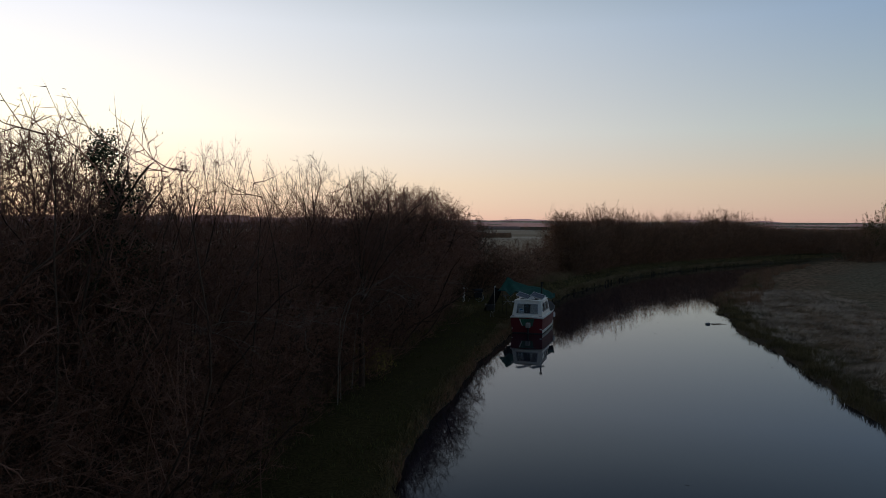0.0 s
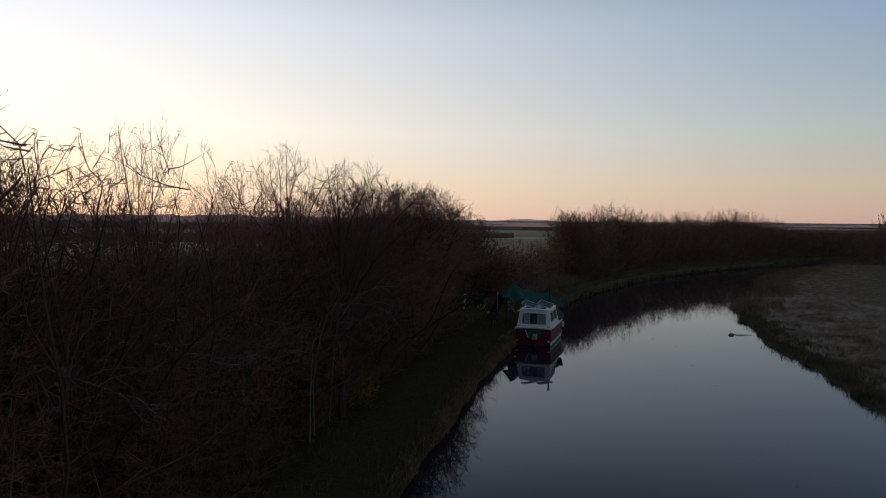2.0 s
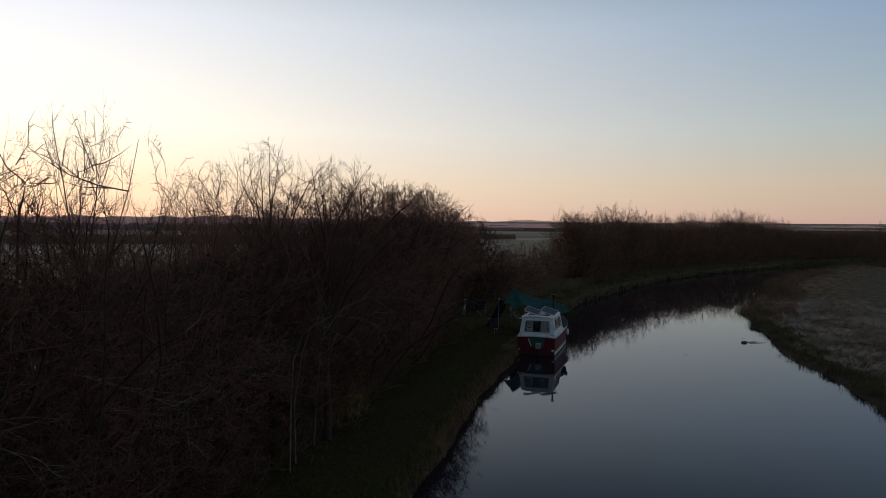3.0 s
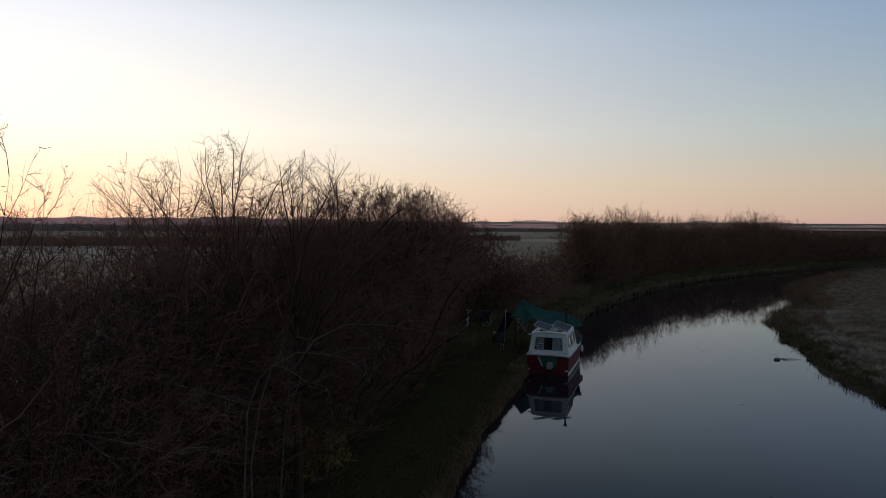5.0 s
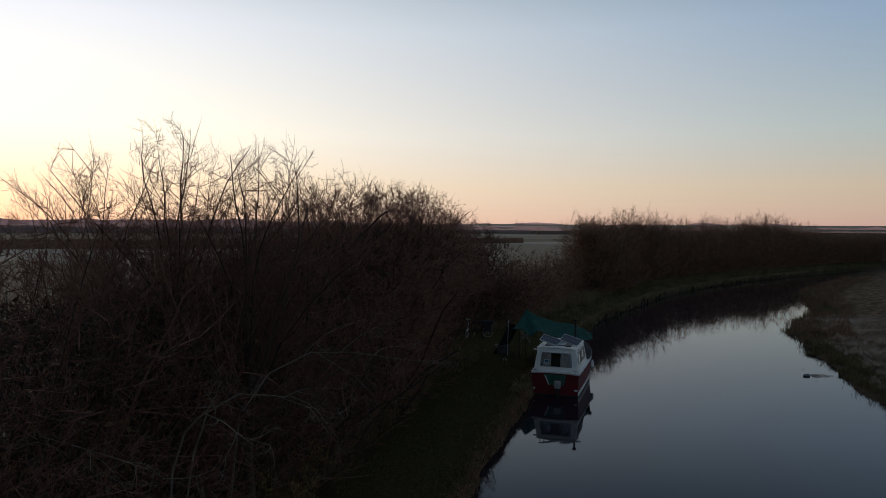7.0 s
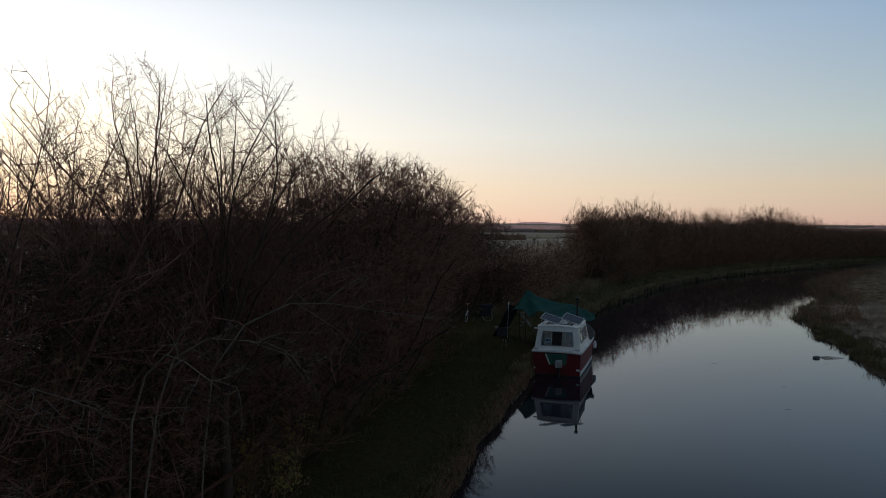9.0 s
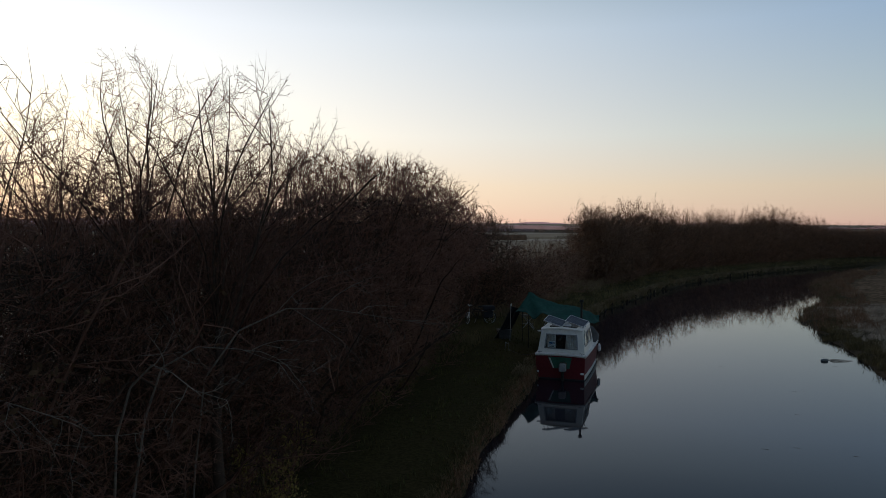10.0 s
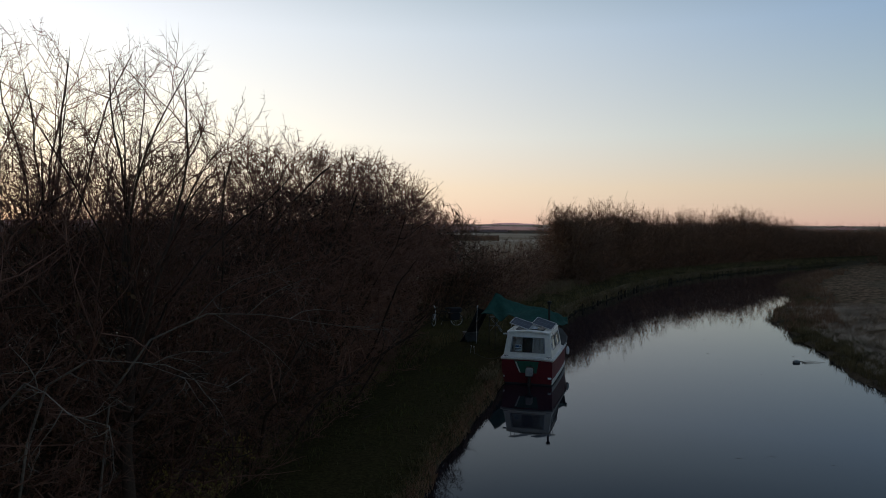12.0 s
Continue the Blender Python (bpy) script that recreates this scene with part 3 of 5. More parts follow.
SCRUB = dict(trunk=0, stems=12, tilt=(10, 65), reach=(2.0, 3.4), radius=0.016, segs=5, wob=0.15, rise=-0.06, spread=1.1, dome=(2.3, 0.9, 2.8), lift=0.0,
             levels=[(6, 0.1, (30, 70), 0.42, 3, 0.18, 0.0, 0.6, 0.010), (5, 0.12, (30, 75), 0.5, 1, 0.0, 0.02, 0.65, 0.008),
                     (3, 0.15, (35, 80), 0.5, 1, 0.0, 0.02, 0.7, 0.0065)])


def grow(r, spec):
    """Branches by level, the trunk or the stems first."""
    inside = None
    if "dome" in spec:
        wide, low, high = spec["dome"]

        def inside(p):
            w = wide * (0.45 + 0.55 * np.clip(p[:, 2] / low, 0, 1))
            return (p[:, 0] ** 2 + p[:, 1] ** 2) / w ** 2 + (np.maximum(0, p[:, 2] - low) / (high - low)) ** 2 < 1
    n = spec["stems"]
    a = 2.4 * np.arange(n) + r.uniform(-0.5, 0.5, n)
    tilt = np.radians(np.linspace(*spec["tilt"], n) + r.uniform(-4, 4, n))
    way = np.stack([np.cos(a) * np.sin(tilt), np.sin(a) * np.sin(tilt), np.cos(tilt)], -1)
    trunk = None
    if spec["trunk"]:
        h = spec["trunk"]
        trunk = bough([(0, 0, -0.1), (0.05, 0.03, 0.25 * h), (-0.03, 0.06, 0.5 * h), (0.06, 0.0, 0.75 * h), (0.0, 0.05, h)], [0.17, 0.135, 0.115, 0.095, 0.05])
        z = h * (0.97 - 0.45 * np.arange(n) / n)
        start = np.stack([np.interp(z / h, [0, 0.25, 0.5, 0.75, 1], [0, 0.05, -0.03, 0.06, 0.0]), np.interp(z / h, [0, 0.25, 0.5, 0.75, 1], [0, 0.03, 0.06, 0.0, 0.05]), z], -1)
    else:
        start = np.stack([np.cos(a), np.sin(a), 0 * a], -1) * (spec["spread"] * r.uniform(0.1, 1, n))[:, None] - np.array([0, 0, 0.1])
    stems = shoots(r, start, way, r.uniform(*spec["reach"], n), spec["radius"] * r.uniform(0.7, 1.2, n), spec["segs"], spec["wob"], spec["rise"])
    if inside is not None:
        pts = stems[0]
        for k in range(n):
            out = ~inside(pts[k])
            out[:3] = False
            if out.any():
                j = int(np.argmax(out))
                pts[k, j:] = pts[k, j - 1] + (pts[k, j:] - pts[k, j - 1]) * 0.25
    groups = [stems]
    for count, first, angle, ratio, segs, wob, rise, thin, least in spec["levels"]:
        groups.append(side_shoots(r, groups[-1], count, first, angle, ratio, segs, wob, rise, thin, least, inside, spec["lift"]))
    return trunk, groups


def bare_plant(name, seed, spec, label, category, twig, leaves=0, leaf_size=0.035, leaf_range=(0.3, 4.0), leaf=DEAD_LEAF, split=True):
    """A leafless tree or bush at the origin: trunk or stems, crown of twigs, and what leaves are left on it."""
    r = np.random.RandomState(seed)
    trunk, groups = grow(r, spec)
    ob = thing(name, label, category)
    ob["tall"] = float(np.quantile(np.concatenate([g[0][:, -1, 2] for g in groups[1:]]), 0.995 if trunk else 0.988))
    twigs = groups[1:]
    if trunk:
        part("trunk", twig_mesh("trunk", [trunk], BARK, 8), BARK, ob)
    if split:
        for k in range(len(groups[0][0])):
            part("limb" if trunk else "stem", twig_mesh("stem", [tuple(g[k:k + 1] for g in groups[0])], BARK, 6), BARK, ob)
    else:
        twigs = groups
    tagged(part("crown", twig_mesh("crown", twigs, twig), twig, ob), kind="stuff")
    if leaves:
        pool = np.concatenate([g[0][:, -1] for g in groups[2:]])
        pool = pool[(pool[:, 2] > leaf_range[0]) & (pool[:, 2] < leaf_range[1])]
        spots = pool[r.randint(0, len(pool), leaves)] + r.normal(0, leaf_size * 0.6, (leaves, 3))
        tagged(part("leaves", leaf_mesh("leaves", r, spots, leaf_size, leaf), leaf, ob, "last brown leaves"), kind="stuff")
    return ob


def stand(ob, x, y, turn, top, wide=1.0, sink=0.05):
    """Puts a plant, or a copy of it, on the ground, so that it reaches a height of top metres above the water."""
    scale = (top - gz(x, y)) / ob["tall"]
    m = Matrix.Translation((x, y, gz(x, y) - sink)) @ Matrix.Rotation(turn, 4, "Z") @ Matrix.Diagonal((scale * wide, scale * wide, scale, 1))
    if ob.get("placed"):
        return copy_thing(ob, m @ Matrix.Diagonal((*[1 / s for s in ob.scale], 1)))
    ob["placed"] = 1
    ob.matrix_world = m
    return ob


def along(line, s):
    """The place a share s of the way along a line."""
    lens = [math.hypot(b[0] - a[0], b[1] - a[1]) for a, b in zip(line, line[1:])]
    d = s * sum(lens)
    for (a, b), n in zip(zip(line, line[1:]), lens):
        if d <= n:
            return a[0] + (b[0] - a[0]) * d / n, a[1] + (b[1] - a[1]) * d / n
        d -= n
    return line[-1]


trees = [bare_plant("hawthorn_tree", 100 + i, HAWTHORN, "bare hawthorn tree with wide twiggy crown in the hedgerow", "tree", TWIG, 500, 0.016, (4.0, 10.5)) for i in range(3)]
bushes = [bare_plant("hawthorn_bush", 200 + i, BUSH, "dense leafless hawthorn bush in the towpath hedge", "bush", TWIG, 500, 0.026, (0.3, 4.5)) for i in range(3)]
back_bushes = [bare_plant("hawthorn_bush", 250 + i, BACK_BUSH, "leafless hawthorn bush on the field side of the hedge", "bush", TWIG, 700, 0.045, (0.3, 4.5), split=False) for i in range(2)]
saplings = [bare_plant("sapling", 300 + i, SAPLING, "thin bare sapling standing out of the hedge", "tree", TWIG) for i in range(2)]
far_bushes = [bare_plant("hedge_bush", 400 + i, FAR_BUSH, "bare brown hedge bush along the canal bend", "bush", TWIG_FAR, split=False) for i in range(3)]
scrubs = [bare_plant("bramble", 500 + i, SCRUB, "tangled brown bramble at the foot of the hedge", "bramble", TWIG, 400, 0.030, (0.1, 2.6), split=False) for i in range(2)]
for ob in trees + bushes + back_bushes + saplings + scrubs:
    ob["group"] = "towpath hedgerow"
for ob in far_bushes:
    ob["group"] = "hedge along the bend"

# ---- the hedge along the towpath ----
rng = random.Random(7)
HEDGE = [(-7.8, -4), (-7.6, 4), (-7.4, 12), (-6.9, 18), (-6.3, 24), (-5.2, 30), (-4.0, 36), (-3.0, 40), (-2.1, 44), (-1.5, 48), (-1.7, 51.5)]


def hedge_top(y):
    return np.interp(y, [-6, 8, 14, 18, 20, 23, 27, 33, 38, 43, 47, 50, 52.5], [7.4, 7.9, 7.6, 7.1, 6.9, 7.1, 7.8, 8.7, 9.1, 9.3, 9.1, 8.7, 8.3])


# trees that stand out of the hedge: x, y, height, width
for k, (x, y, h, wide) in enumerate([(-5.7, 27.8, 9.65, 1.0), (-3.5, 25.8, 8.95, 0.9), (-6.06, 16.9, 9.0, 0.55), (-7.8, 28.3, 9.0, 0.9), (-7.8, 12.6, 8.8, 0.9), (-8.6, 9.6, 8.7, 0.9), (-6.5, 10.6, 8.8, 0.8), (-7.3, 14.6, 8.3, 0.85)]):
    stand(trees[k % 3], x, y, rng.uniform(0, 6.28), h, wide)
for k, (x, y, h) in enumerate([(-5.1, 17.1, 8.45), (-7.2, 19.2, 7.7), (-7.6, 21.0, 7.5), (-6.4, 22.0, 7.8)]):
    stand(saplings[k % 2], x, y, rng.uniform(0, 6.28), h, 0.6 if k == 0 else 0.9)

for k, (x, y, h) in enumerate([(-6.7, 9.0, 8.6), (-6.5, 12.4, 8.5), (-6.2, 14.4, 8.1), (-8.2, 11.2, 8.8), (-5.9, 15.6, 7.6), (-6.0, 11.8, 8.4), (-5.8, 13.4, 8.2), (-7.2, 10.4, 8.9), (-7.2, 13.2, 8.5)]):
    stand(bushes[k % 3], x, y, rng.uniform(0, 6.28), h, 0.85)
for k, (x, y, h) in enumerate([(-7.4, 26.4, 8.2), (-6.6, 23.6, 7.9), (-4.7, 28.6, 8.1), (-6.9, 29.4, 8.5), (-8.4, 23.0, 7.6), (-5.9, 26.0, 7.9), (-5.6, 29.8, 8.1)]):
    stand(back_bushes[k % 2], x, y, rng.uniform(0, 6.28), h, 0.9)

n_hedge = 20
for row, (back, share) in enumerate([(0.0, 1.0), (-2.6, 0.94)]):
    count = n_hedge if row == 0 else 18
    for k in range(count):
        x, y = along(HEDGE, min((k + 0.25 + 0.5 * row) / count, 1))
        x += back * (0.75 if y > 44 else 1) + rng.uniform(-0.6, 0.6)
        stand(bushes[k % 3] if row == 0 else back_bushes[k % 2], x, y, rng.uniform(0, 6.28), float(hedge_top(y)) * share * rng.uniform(0.95, 1.04), 1.0)
for k in range(20):
    x, y = along(HEDGE, 0.84 * (k + rng.random()) / 20)
    stand(scrubs[k % 2], x + rng.uniform(0.8, 1.8), y, rng.uniform(0, 6.28), rng.uniform(1.7, 2.7))

yellow_bramble = bare_plant("bramble", 520, SCRUB, "low bramble with yellowing leaves at the towpath edge", "bramble", TWIG, 1500, 0.045, (0.2, 2.6), YELLOW_LEAF, split=False)
yellow_bramble["group"] = "towpath hedgerow"
stand(yellow_bramble, -3.75, 29.7, 0.4, 1.9, 0.8)
stand(yellow_bramble, -3.25, 27.2, 2.1, 1.9, 0.7)

# the last bushes, beyond the camp
for k, (x, y, h) in enumerate([(0.5, 58.6, 7.9), (1.4, 61.6, 6.9), (-2.6, 55.4, 8.0)]):
    stand(bushes[k], x, y, rng.uniform(0, 6.28), h, 0.75)

# the gap: low scrub between the two hedges
GAP = [(2.6, 59), (4.0, 64), (6.4, 72), (10.0, 82), (12, 86)]
for k in range(14):
    x, y = along(GAP, (k + rng.random()) / 14)
    stand(scrubs[k % 2], x + rng.uniform(-1.8, 1.4), y, rng.uniform(0, 6.28), rng.uniform(3.8, 5.6), 1.1)

# the hedge round the outside of the bend
BEND = [(13.4, 85.3), (15.1, 89), (19, 98), (26, 107), (34, 115.5), (44, 125), (56, 136), (70, 148), (88, 160), (108, 172)]
n_bend = 26


# rounded crowns along it: place, height, half width
CROWNS = [(13.2, 8.5, 2.3), (17.3, 7.9, 1.7), (21.6, 9.6, 2.5), (25.0, 8.6, 1.6), (28.8, 8.6, 2.1), (33.0, 8.0, 1.8), (37.4, 8.9, 2.7), (42.3, 8.3, 2.2), (47.4, 9.6, 3.6), (53.5, 8.9, 3.4), (59.5, 8.0, 3.0)]


def bend_crest(x):
    """How high the bend's hedge stands, by how far round the bend it is."""
    low = np.interp(x, [10.5, 13, 50, 62, 75, 110], [6.2, 7.2, 7.3, 7.2, 6.7, 6.4])
    high = low
    for at, tall, half in CROWNS:
        high = np.maximum(high, low + (tall - low) * np.sqrt(np.maximum(0, 1 - ((x - at) / half) ** 2)))
    return high


for k in range(n_bend):
    x, y = along(BEND, (k + 0.5) / n_bend)
    x += rng.uniform(-0.5, 0.7)
    stand(far_bushes[k % 3], x, y + rng.uniform(-0.3, 1.2), rng.uniform(0, 6.28), float(bend_crest(x)) * rng.uniform(0.97, 1.01), 0.9)
for k, (x, h, half) in enumerate(CROWNS):
    y = float(np.interp(x, [p[0] for p in BEND], [p[1] for p in BEND]))
    stand(far_bushes[k % 3], x, y, rng.uniform(0, 6.28), h + 0.2, 0.85)
    stand(far_bushes[(k + 1) % 3], x + 0.3 * half, y + 0.8, rng.uniform(0, 6.28), h - 0.1, 0.8)
for k in range(16):
    x, y = along(BEND, 0.5 * (k + rng.random()) / 16)
    stand(scrubs[k % 2], x + rng.uniform(0.6, 2.0), y - rng.uniform(0.6, 2.0), rng.uniform(0, 6.28), rng.uniform(2.4, 3.8), 1.3)
# bushes on the inside of the bend
for k in range(9):
    stand(far_bushes[k % 3], 68.4 + 4.8 * k + rng.uniform(-0.6, 0.6), 122 + 2.6 * k + rng.uniform(-1.5, 1.5), rng.uniform(0, 6.28), rng.uniform(6.6, 7.6))
stand(far_bushes[0], 71.0, 121.0, 2.0, 6.8)
leafy_bush = bare_plant("willow_bush", 430, FAR_BUSH, "willow bush still in olive leaf on the inner bank", "bush", TWIG_FAR, 4200, 0.055, (0.5, 9.0), OLIVE_LEAF, split=False)
leafy_bush["group"] = "hedge along the bend"
for x, y, h, wide in ((72.0, 121.6, 7.6, 0.9), (76.6, 126.4, 10.6, 0.6), (73.4, 125.0, 8.6, 0.6), (79.5, 125.5, 9.0, 0.9)):
    stand(leafy_bush, x, y, rng.uniform(0, 6.28), h, wide)

# low limbs that hang out of the hedge over the towpath
def drooping_limb(seed, x, y, turn, top, reach):
    r = random.Random(seed)
    stem = [Vector((u * reach + r.gauss(0, 0.03), r.gauss(0, 0.10) * u, v * top)) for u, v in
            ((0, -0.02), (0.02, 0.40), (0.06, 0.74), (0.18, 0.92), (0.36, 1.0), (0.56, 0.99), (0.76, 0.95), (0.91, 0.92), (1.0, 0.90))]
    q = np.random.RandomState(seed)
    body = bough(stem, [0.026, 0.023, 0.019, 0.016, 0.013, 0.011, 0.009, 0.007, 0.003])
    first = side_shoots(q, (body[0][:, 3:], body[1][:, 3:], np.array([reach])), 8, 0.1, (25, 65), 0.34, 4, 0.2, -0.06, 0.6, 0.009)
    second = side_shoots(q, first, 3, 0.2, (30, 70), 0.5, 3, 0.2, -0.03, 0.6, 0.006)
    third = side_shoots(q, second, 3, 0.2, (30, 70), 0.5, 2, 0.2, -0.03, 0.6, 0.005)
    ob = thing("drooping_limb", "pale dead limb arching out of the hedge over the towpath", "branch", "towpath hedgerow")
    part("stem", twig_mesh("stem", [body], PALE_BARK, 5), PALE_BARK, ob)
    tagged(part("spray", twig_mesh("spray", [first, second, third], PALE_BARK), PALE_BARK, ob), kind="stuff")
    ob.matrix_world = Matrix.Translation((x - 0.9, y, gz(x - 0.9, y))) @ Matrix.Rotation(turn, 4, "Z")


for k, (x, y, turn, top, reach) in enumerate([(-3.1, 23.7, 0.05, 4.0, 1.75), (-3.1, 23.1, -0.45, 3.95, 1.45), (-2.9, 25.3, 0.4, 4.3, 2.8), (-5.6, 32.6, -0.2, 3.3, 3.0), (-6.0, 15.0, -0.2, 4.4, 2.4),
                                              (-5.9, 18.5, 0.1, 3.8, 2.2), (-5.8, 22.4, -0.3, 3.8, 2.3), (-6.3, 12.0, 0.0, 4.6, 2.2), (-4.4, 41.6, -0.2, 3.0, 2.6)]):
    drooping_limb(600 + k, x, y, turn, top, reach * 1.55)


def places(line, s):
    """Places a share s of the way along a line, and the way to its right hand, all at once."""
    q = np.array(line, float)
    step = np.hypot(*np.diff(q, axis=0).T)
    d = np.concatenate([[0], np.cumsum(step)])
    s = np.clip(s, 0, 1) * d[-1]
    i = np.clip(np.searchsorted(d, s) - 1, 0, len(step) - 1)
    u = ((s - d[i]) / step[i])[:, None]
    way = (q[i + 1] - q[i]) / step[i][:, None]
    return q[i] * (1 - u) + q[i + 1] * u, np.stack([way[:, 1], -way[:, 0]], -1)


def thicket(line, count, top_of, foot, wide, length, radius, seed, label, material, right=0.65, sides=6, long_shoots=0.03, crowd=1.0, angle=(32, 76)):
    """The outer growth of a hedge: forked sprays that point out of its rounded flanks and top."""
    r = np.random.RandomState(seed)
    p, out = places(line, r.random_sample(count) ** crowd)
    p = p + r.normal(0, 0.35, p.shape)
    x, y = p.T
    top = top_of(x, y) * (0.985 + 0.04 * np.sin(1.1 * y + 0.5 * x) + 0.03 * np.sin(2.7 * y + 1.3 * x))
    mid = 0.5 * top
    deep = 1 - 0.55 * r.random_sample(count) ** 1.8
    on_top = r.random_sample(count) < 0.6
    phi = np.pi * r.random_sample(count) ** (1.25 if right > 0.5 else 1.0)
    hand = np.where(r.random_sample(count) < right, 1.0, -1.0)
    z_low = 0.35 + (mid - 0.35) * r.random_sample(count)
    off = np.where(on_top, wide * np.cos(phi), hand * (foot + (wide - foot) * z_low / mid)) * deep
    off = off * (1 + 0.13 * np.sin(1.3 * y + 0.7 * x) + 0.08 * np.sin(3.1 * y - x + z_low))
    off = np.where(~on_top & (off > 0) & (y > 38) & (y < 60), off * (1 - 0.6 * np.clip((y - 38) / 6, 0, 1)), off)
    z = np.where(on_top, mid + (top - mid) * np.sin(phi) * deep, z_low)
    nx, nz = np.where(on_top, np.cos(phi), hand), np.where(on_top, np.sin(phi), 0.1)
    start = np.stack([x + out[:, 0] * off, y + out[:, 1] * off, z], -1)
    way = np.stack([out[:, 0] * nx, out[:, 1] * nx, nz], -1) * 0.8 + r.normal(0, 0.55, (count, 3)) + np.array([0, 0, 0.12])
    ln = length * r.uniform(0.6, 1.35, count)
    far_out = on_top & (r.random_sample(count) < long_shoots) & (deep > 0.8)
    ln[far_out] *= 1.5
    way[far_out] = way[far_out] * 0.5 + np.array([0, 0, 0.8])
    main = shoots(r, start, way, ln, radius * 1.5 * r.uniform(0.7, 1.3, count), 2, 0.30, 0.04)
    first = side_shoots(r, main, sides, 0.05, angle, 0.48, 1, 0.0, 0.04, 0.7, radius)
    second = side_shoots(r, tuple(g[::2] for g in first), 1, 0.2, angle, 0.6, 1, 0.0, 0.03, 0.7, radius * 0.9)
    tagged(new("undergrowth", twig_mesh("undergrowth", [main, first, second], material)), label, "undergrowth", kind="stuff")


def heart_wood(line, count, top_of, wide, length, radius, seed, label, pieces=2):
    """Old crossing wood inside a hedge."""
    r = np.random.RandomState(seed)
    p, out = places(line, r.random_sample(count))
    x, y = (p + r.normal(0, 0.5, p.shape)).T
    v = r.random_sample(count)
    w = wide * np.sqrt(1 - 0.8 * v ** 2) * r.uniform(-0.75, 0.75, count)
    w = np.where((w > 0) & (v < 0.5) & (y > 38) & (y < 60), 0.3 * w, w)
    start = np.stack([x + out[:, 0] * w, y + out[:, 1] * w, 0.35 + 0.84 * (top_of(x, y) - 0.35) * v], -1)
    main = shoots(r, start, r.normal(0, 1, (count, 3)) + np.array([0, 0, 0.5]), length * r.uniform(0.5, 1.4, count), radius * r.uniform(0.5, 1.3, count), pieces, 0.25, 0.03)
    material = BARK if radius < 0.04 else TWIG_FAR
    tagged(new("undergrowth", twig_mesh("undergrowth", [main], material)), label, "undergrowth", kind="stuff")


def bend_body(x, y):
    return 0.92 * bend_crest(x) * (1 + 0.03 * np.sin(1.2 * x + 0.6 * y))


NEAR_HEDGE, MID_HEDGE, TALL_HEDGE = [(-7.6, 4), (-7.4, 12), (-6.9, 18), (-6.3, 24)], [(-6.3, 24), (-5.2, 30), (-4.3, 34.5)], [(-4.3, 34.5)] + HEDGE[6:]
LAST = [(-2.6, 55.2), (-0.2, 57.4), (1.1, 58.8), (2.2, 61.8)]


def body_top(x, y):
    """How high the hedge is too thick to see through."""
    return np.interp(y, [4, 12, 15, 18, 22, 26, 29, 31.5, 34, 38, 43, 47, 50, 52.5], [7.5, 7.6, 7.1, 6.8, 7.0, 6.8, 7.1, 7.8, 8.2, 8.6, 8.7, 8.5, 8.1, 7.7])


thicket([(-7.2, 5.5), (-6.9, 10), (-6.5, 15.5)], 3400, lambda x, y: 8.2 - 0.09 * np.abs(y - 9), 1.5, 2.1, 0.5, 0.007, 86, "thick twig growth where the trees stand in the hedge", TWIG)
thicket(NEAR_HEDGE, 5600, body_top, 1.5, 2.5, 0.58, 0.0065, 81, "fine twigs over the flank of the towpath hedge", TWIG)
thicket(MID_HEDGE, 3800, body_top, 1.5, 2.8, 0.55, 0.0065, 80, "fine domed twig growth of the middle of the towpath hedge", TWIG)
thicket(TALL_HEDGE, 6300, body_top, 1.5, 3.0, 0.62, 0.010, 83, "dense domed twig growth of the tall towpath hedge", TWIG)
thicket(LAST, 1800, lambda x, y: 8.1 - 0.2 * (y - 54), 0.8, 2.5, 0.6, 0.014, 85, "dense twig growth of the last towpath bushes", SCRUB_TWIG)
thicket(GAP, 1500, lambda x, y: 4.5 + 0.4 * np.sin(0.7 * y), 1.5, 2.2, 0.6, 0.012, 84, "brown tangle of low scrub in the hedge gap", SCRUB_TWIG)
thicket(BEND, 8000, bend_body, 2.6, 3.2, 0.85, 0.011, 82, "dense twiggy growth of the bend hedge", TWIG_FAR, 0.8, 6, 0.06, 1.35, (18, 52))
thicket([(12.2, 81.5), (13.2, 84.5), (14.6, 88)], 900, lambda x, y: 8.0 - 0.25 * np.abs(y - 84), 1.9, 2.6, 0.8, 0.012, 89, "rounded crown where the bend hedge begins", TWIG_FAR, 0.6)
heart_wood([(12.4, 82), (14.4, 87.5)], 2600, lambda x, y: 7.9 + 0 * x, 2.2, 0.9, 0.05, 98, "dark wood inside the first crown of the bend hedge", 1)
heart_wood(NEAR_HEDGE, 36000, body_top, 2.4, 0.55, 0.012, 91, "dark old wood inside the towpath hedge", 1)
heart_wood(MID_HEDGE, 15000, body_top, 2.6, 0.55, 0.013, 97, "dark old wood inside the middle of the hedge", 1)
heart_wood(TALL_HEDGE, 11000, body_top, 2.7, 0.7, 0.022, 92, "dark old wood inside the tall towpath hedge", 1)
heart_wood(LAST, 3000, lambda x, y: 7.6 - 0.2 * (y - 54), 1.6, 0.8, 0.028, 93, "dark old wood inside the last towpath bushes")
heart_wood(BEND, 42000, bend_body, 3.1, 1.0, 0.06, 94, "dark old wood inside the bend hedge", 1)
INNER = [(66.5, 119), (72, 123), (84, 131), (108, 144)]
thicket(INNER, 1500, lambda x, y: 6.0 + 0 * x, 2.4, 3.2, 0.9, 0.022, 88, "dense growth of the bushes inside the bend", TWIG_FAR, 0.5)
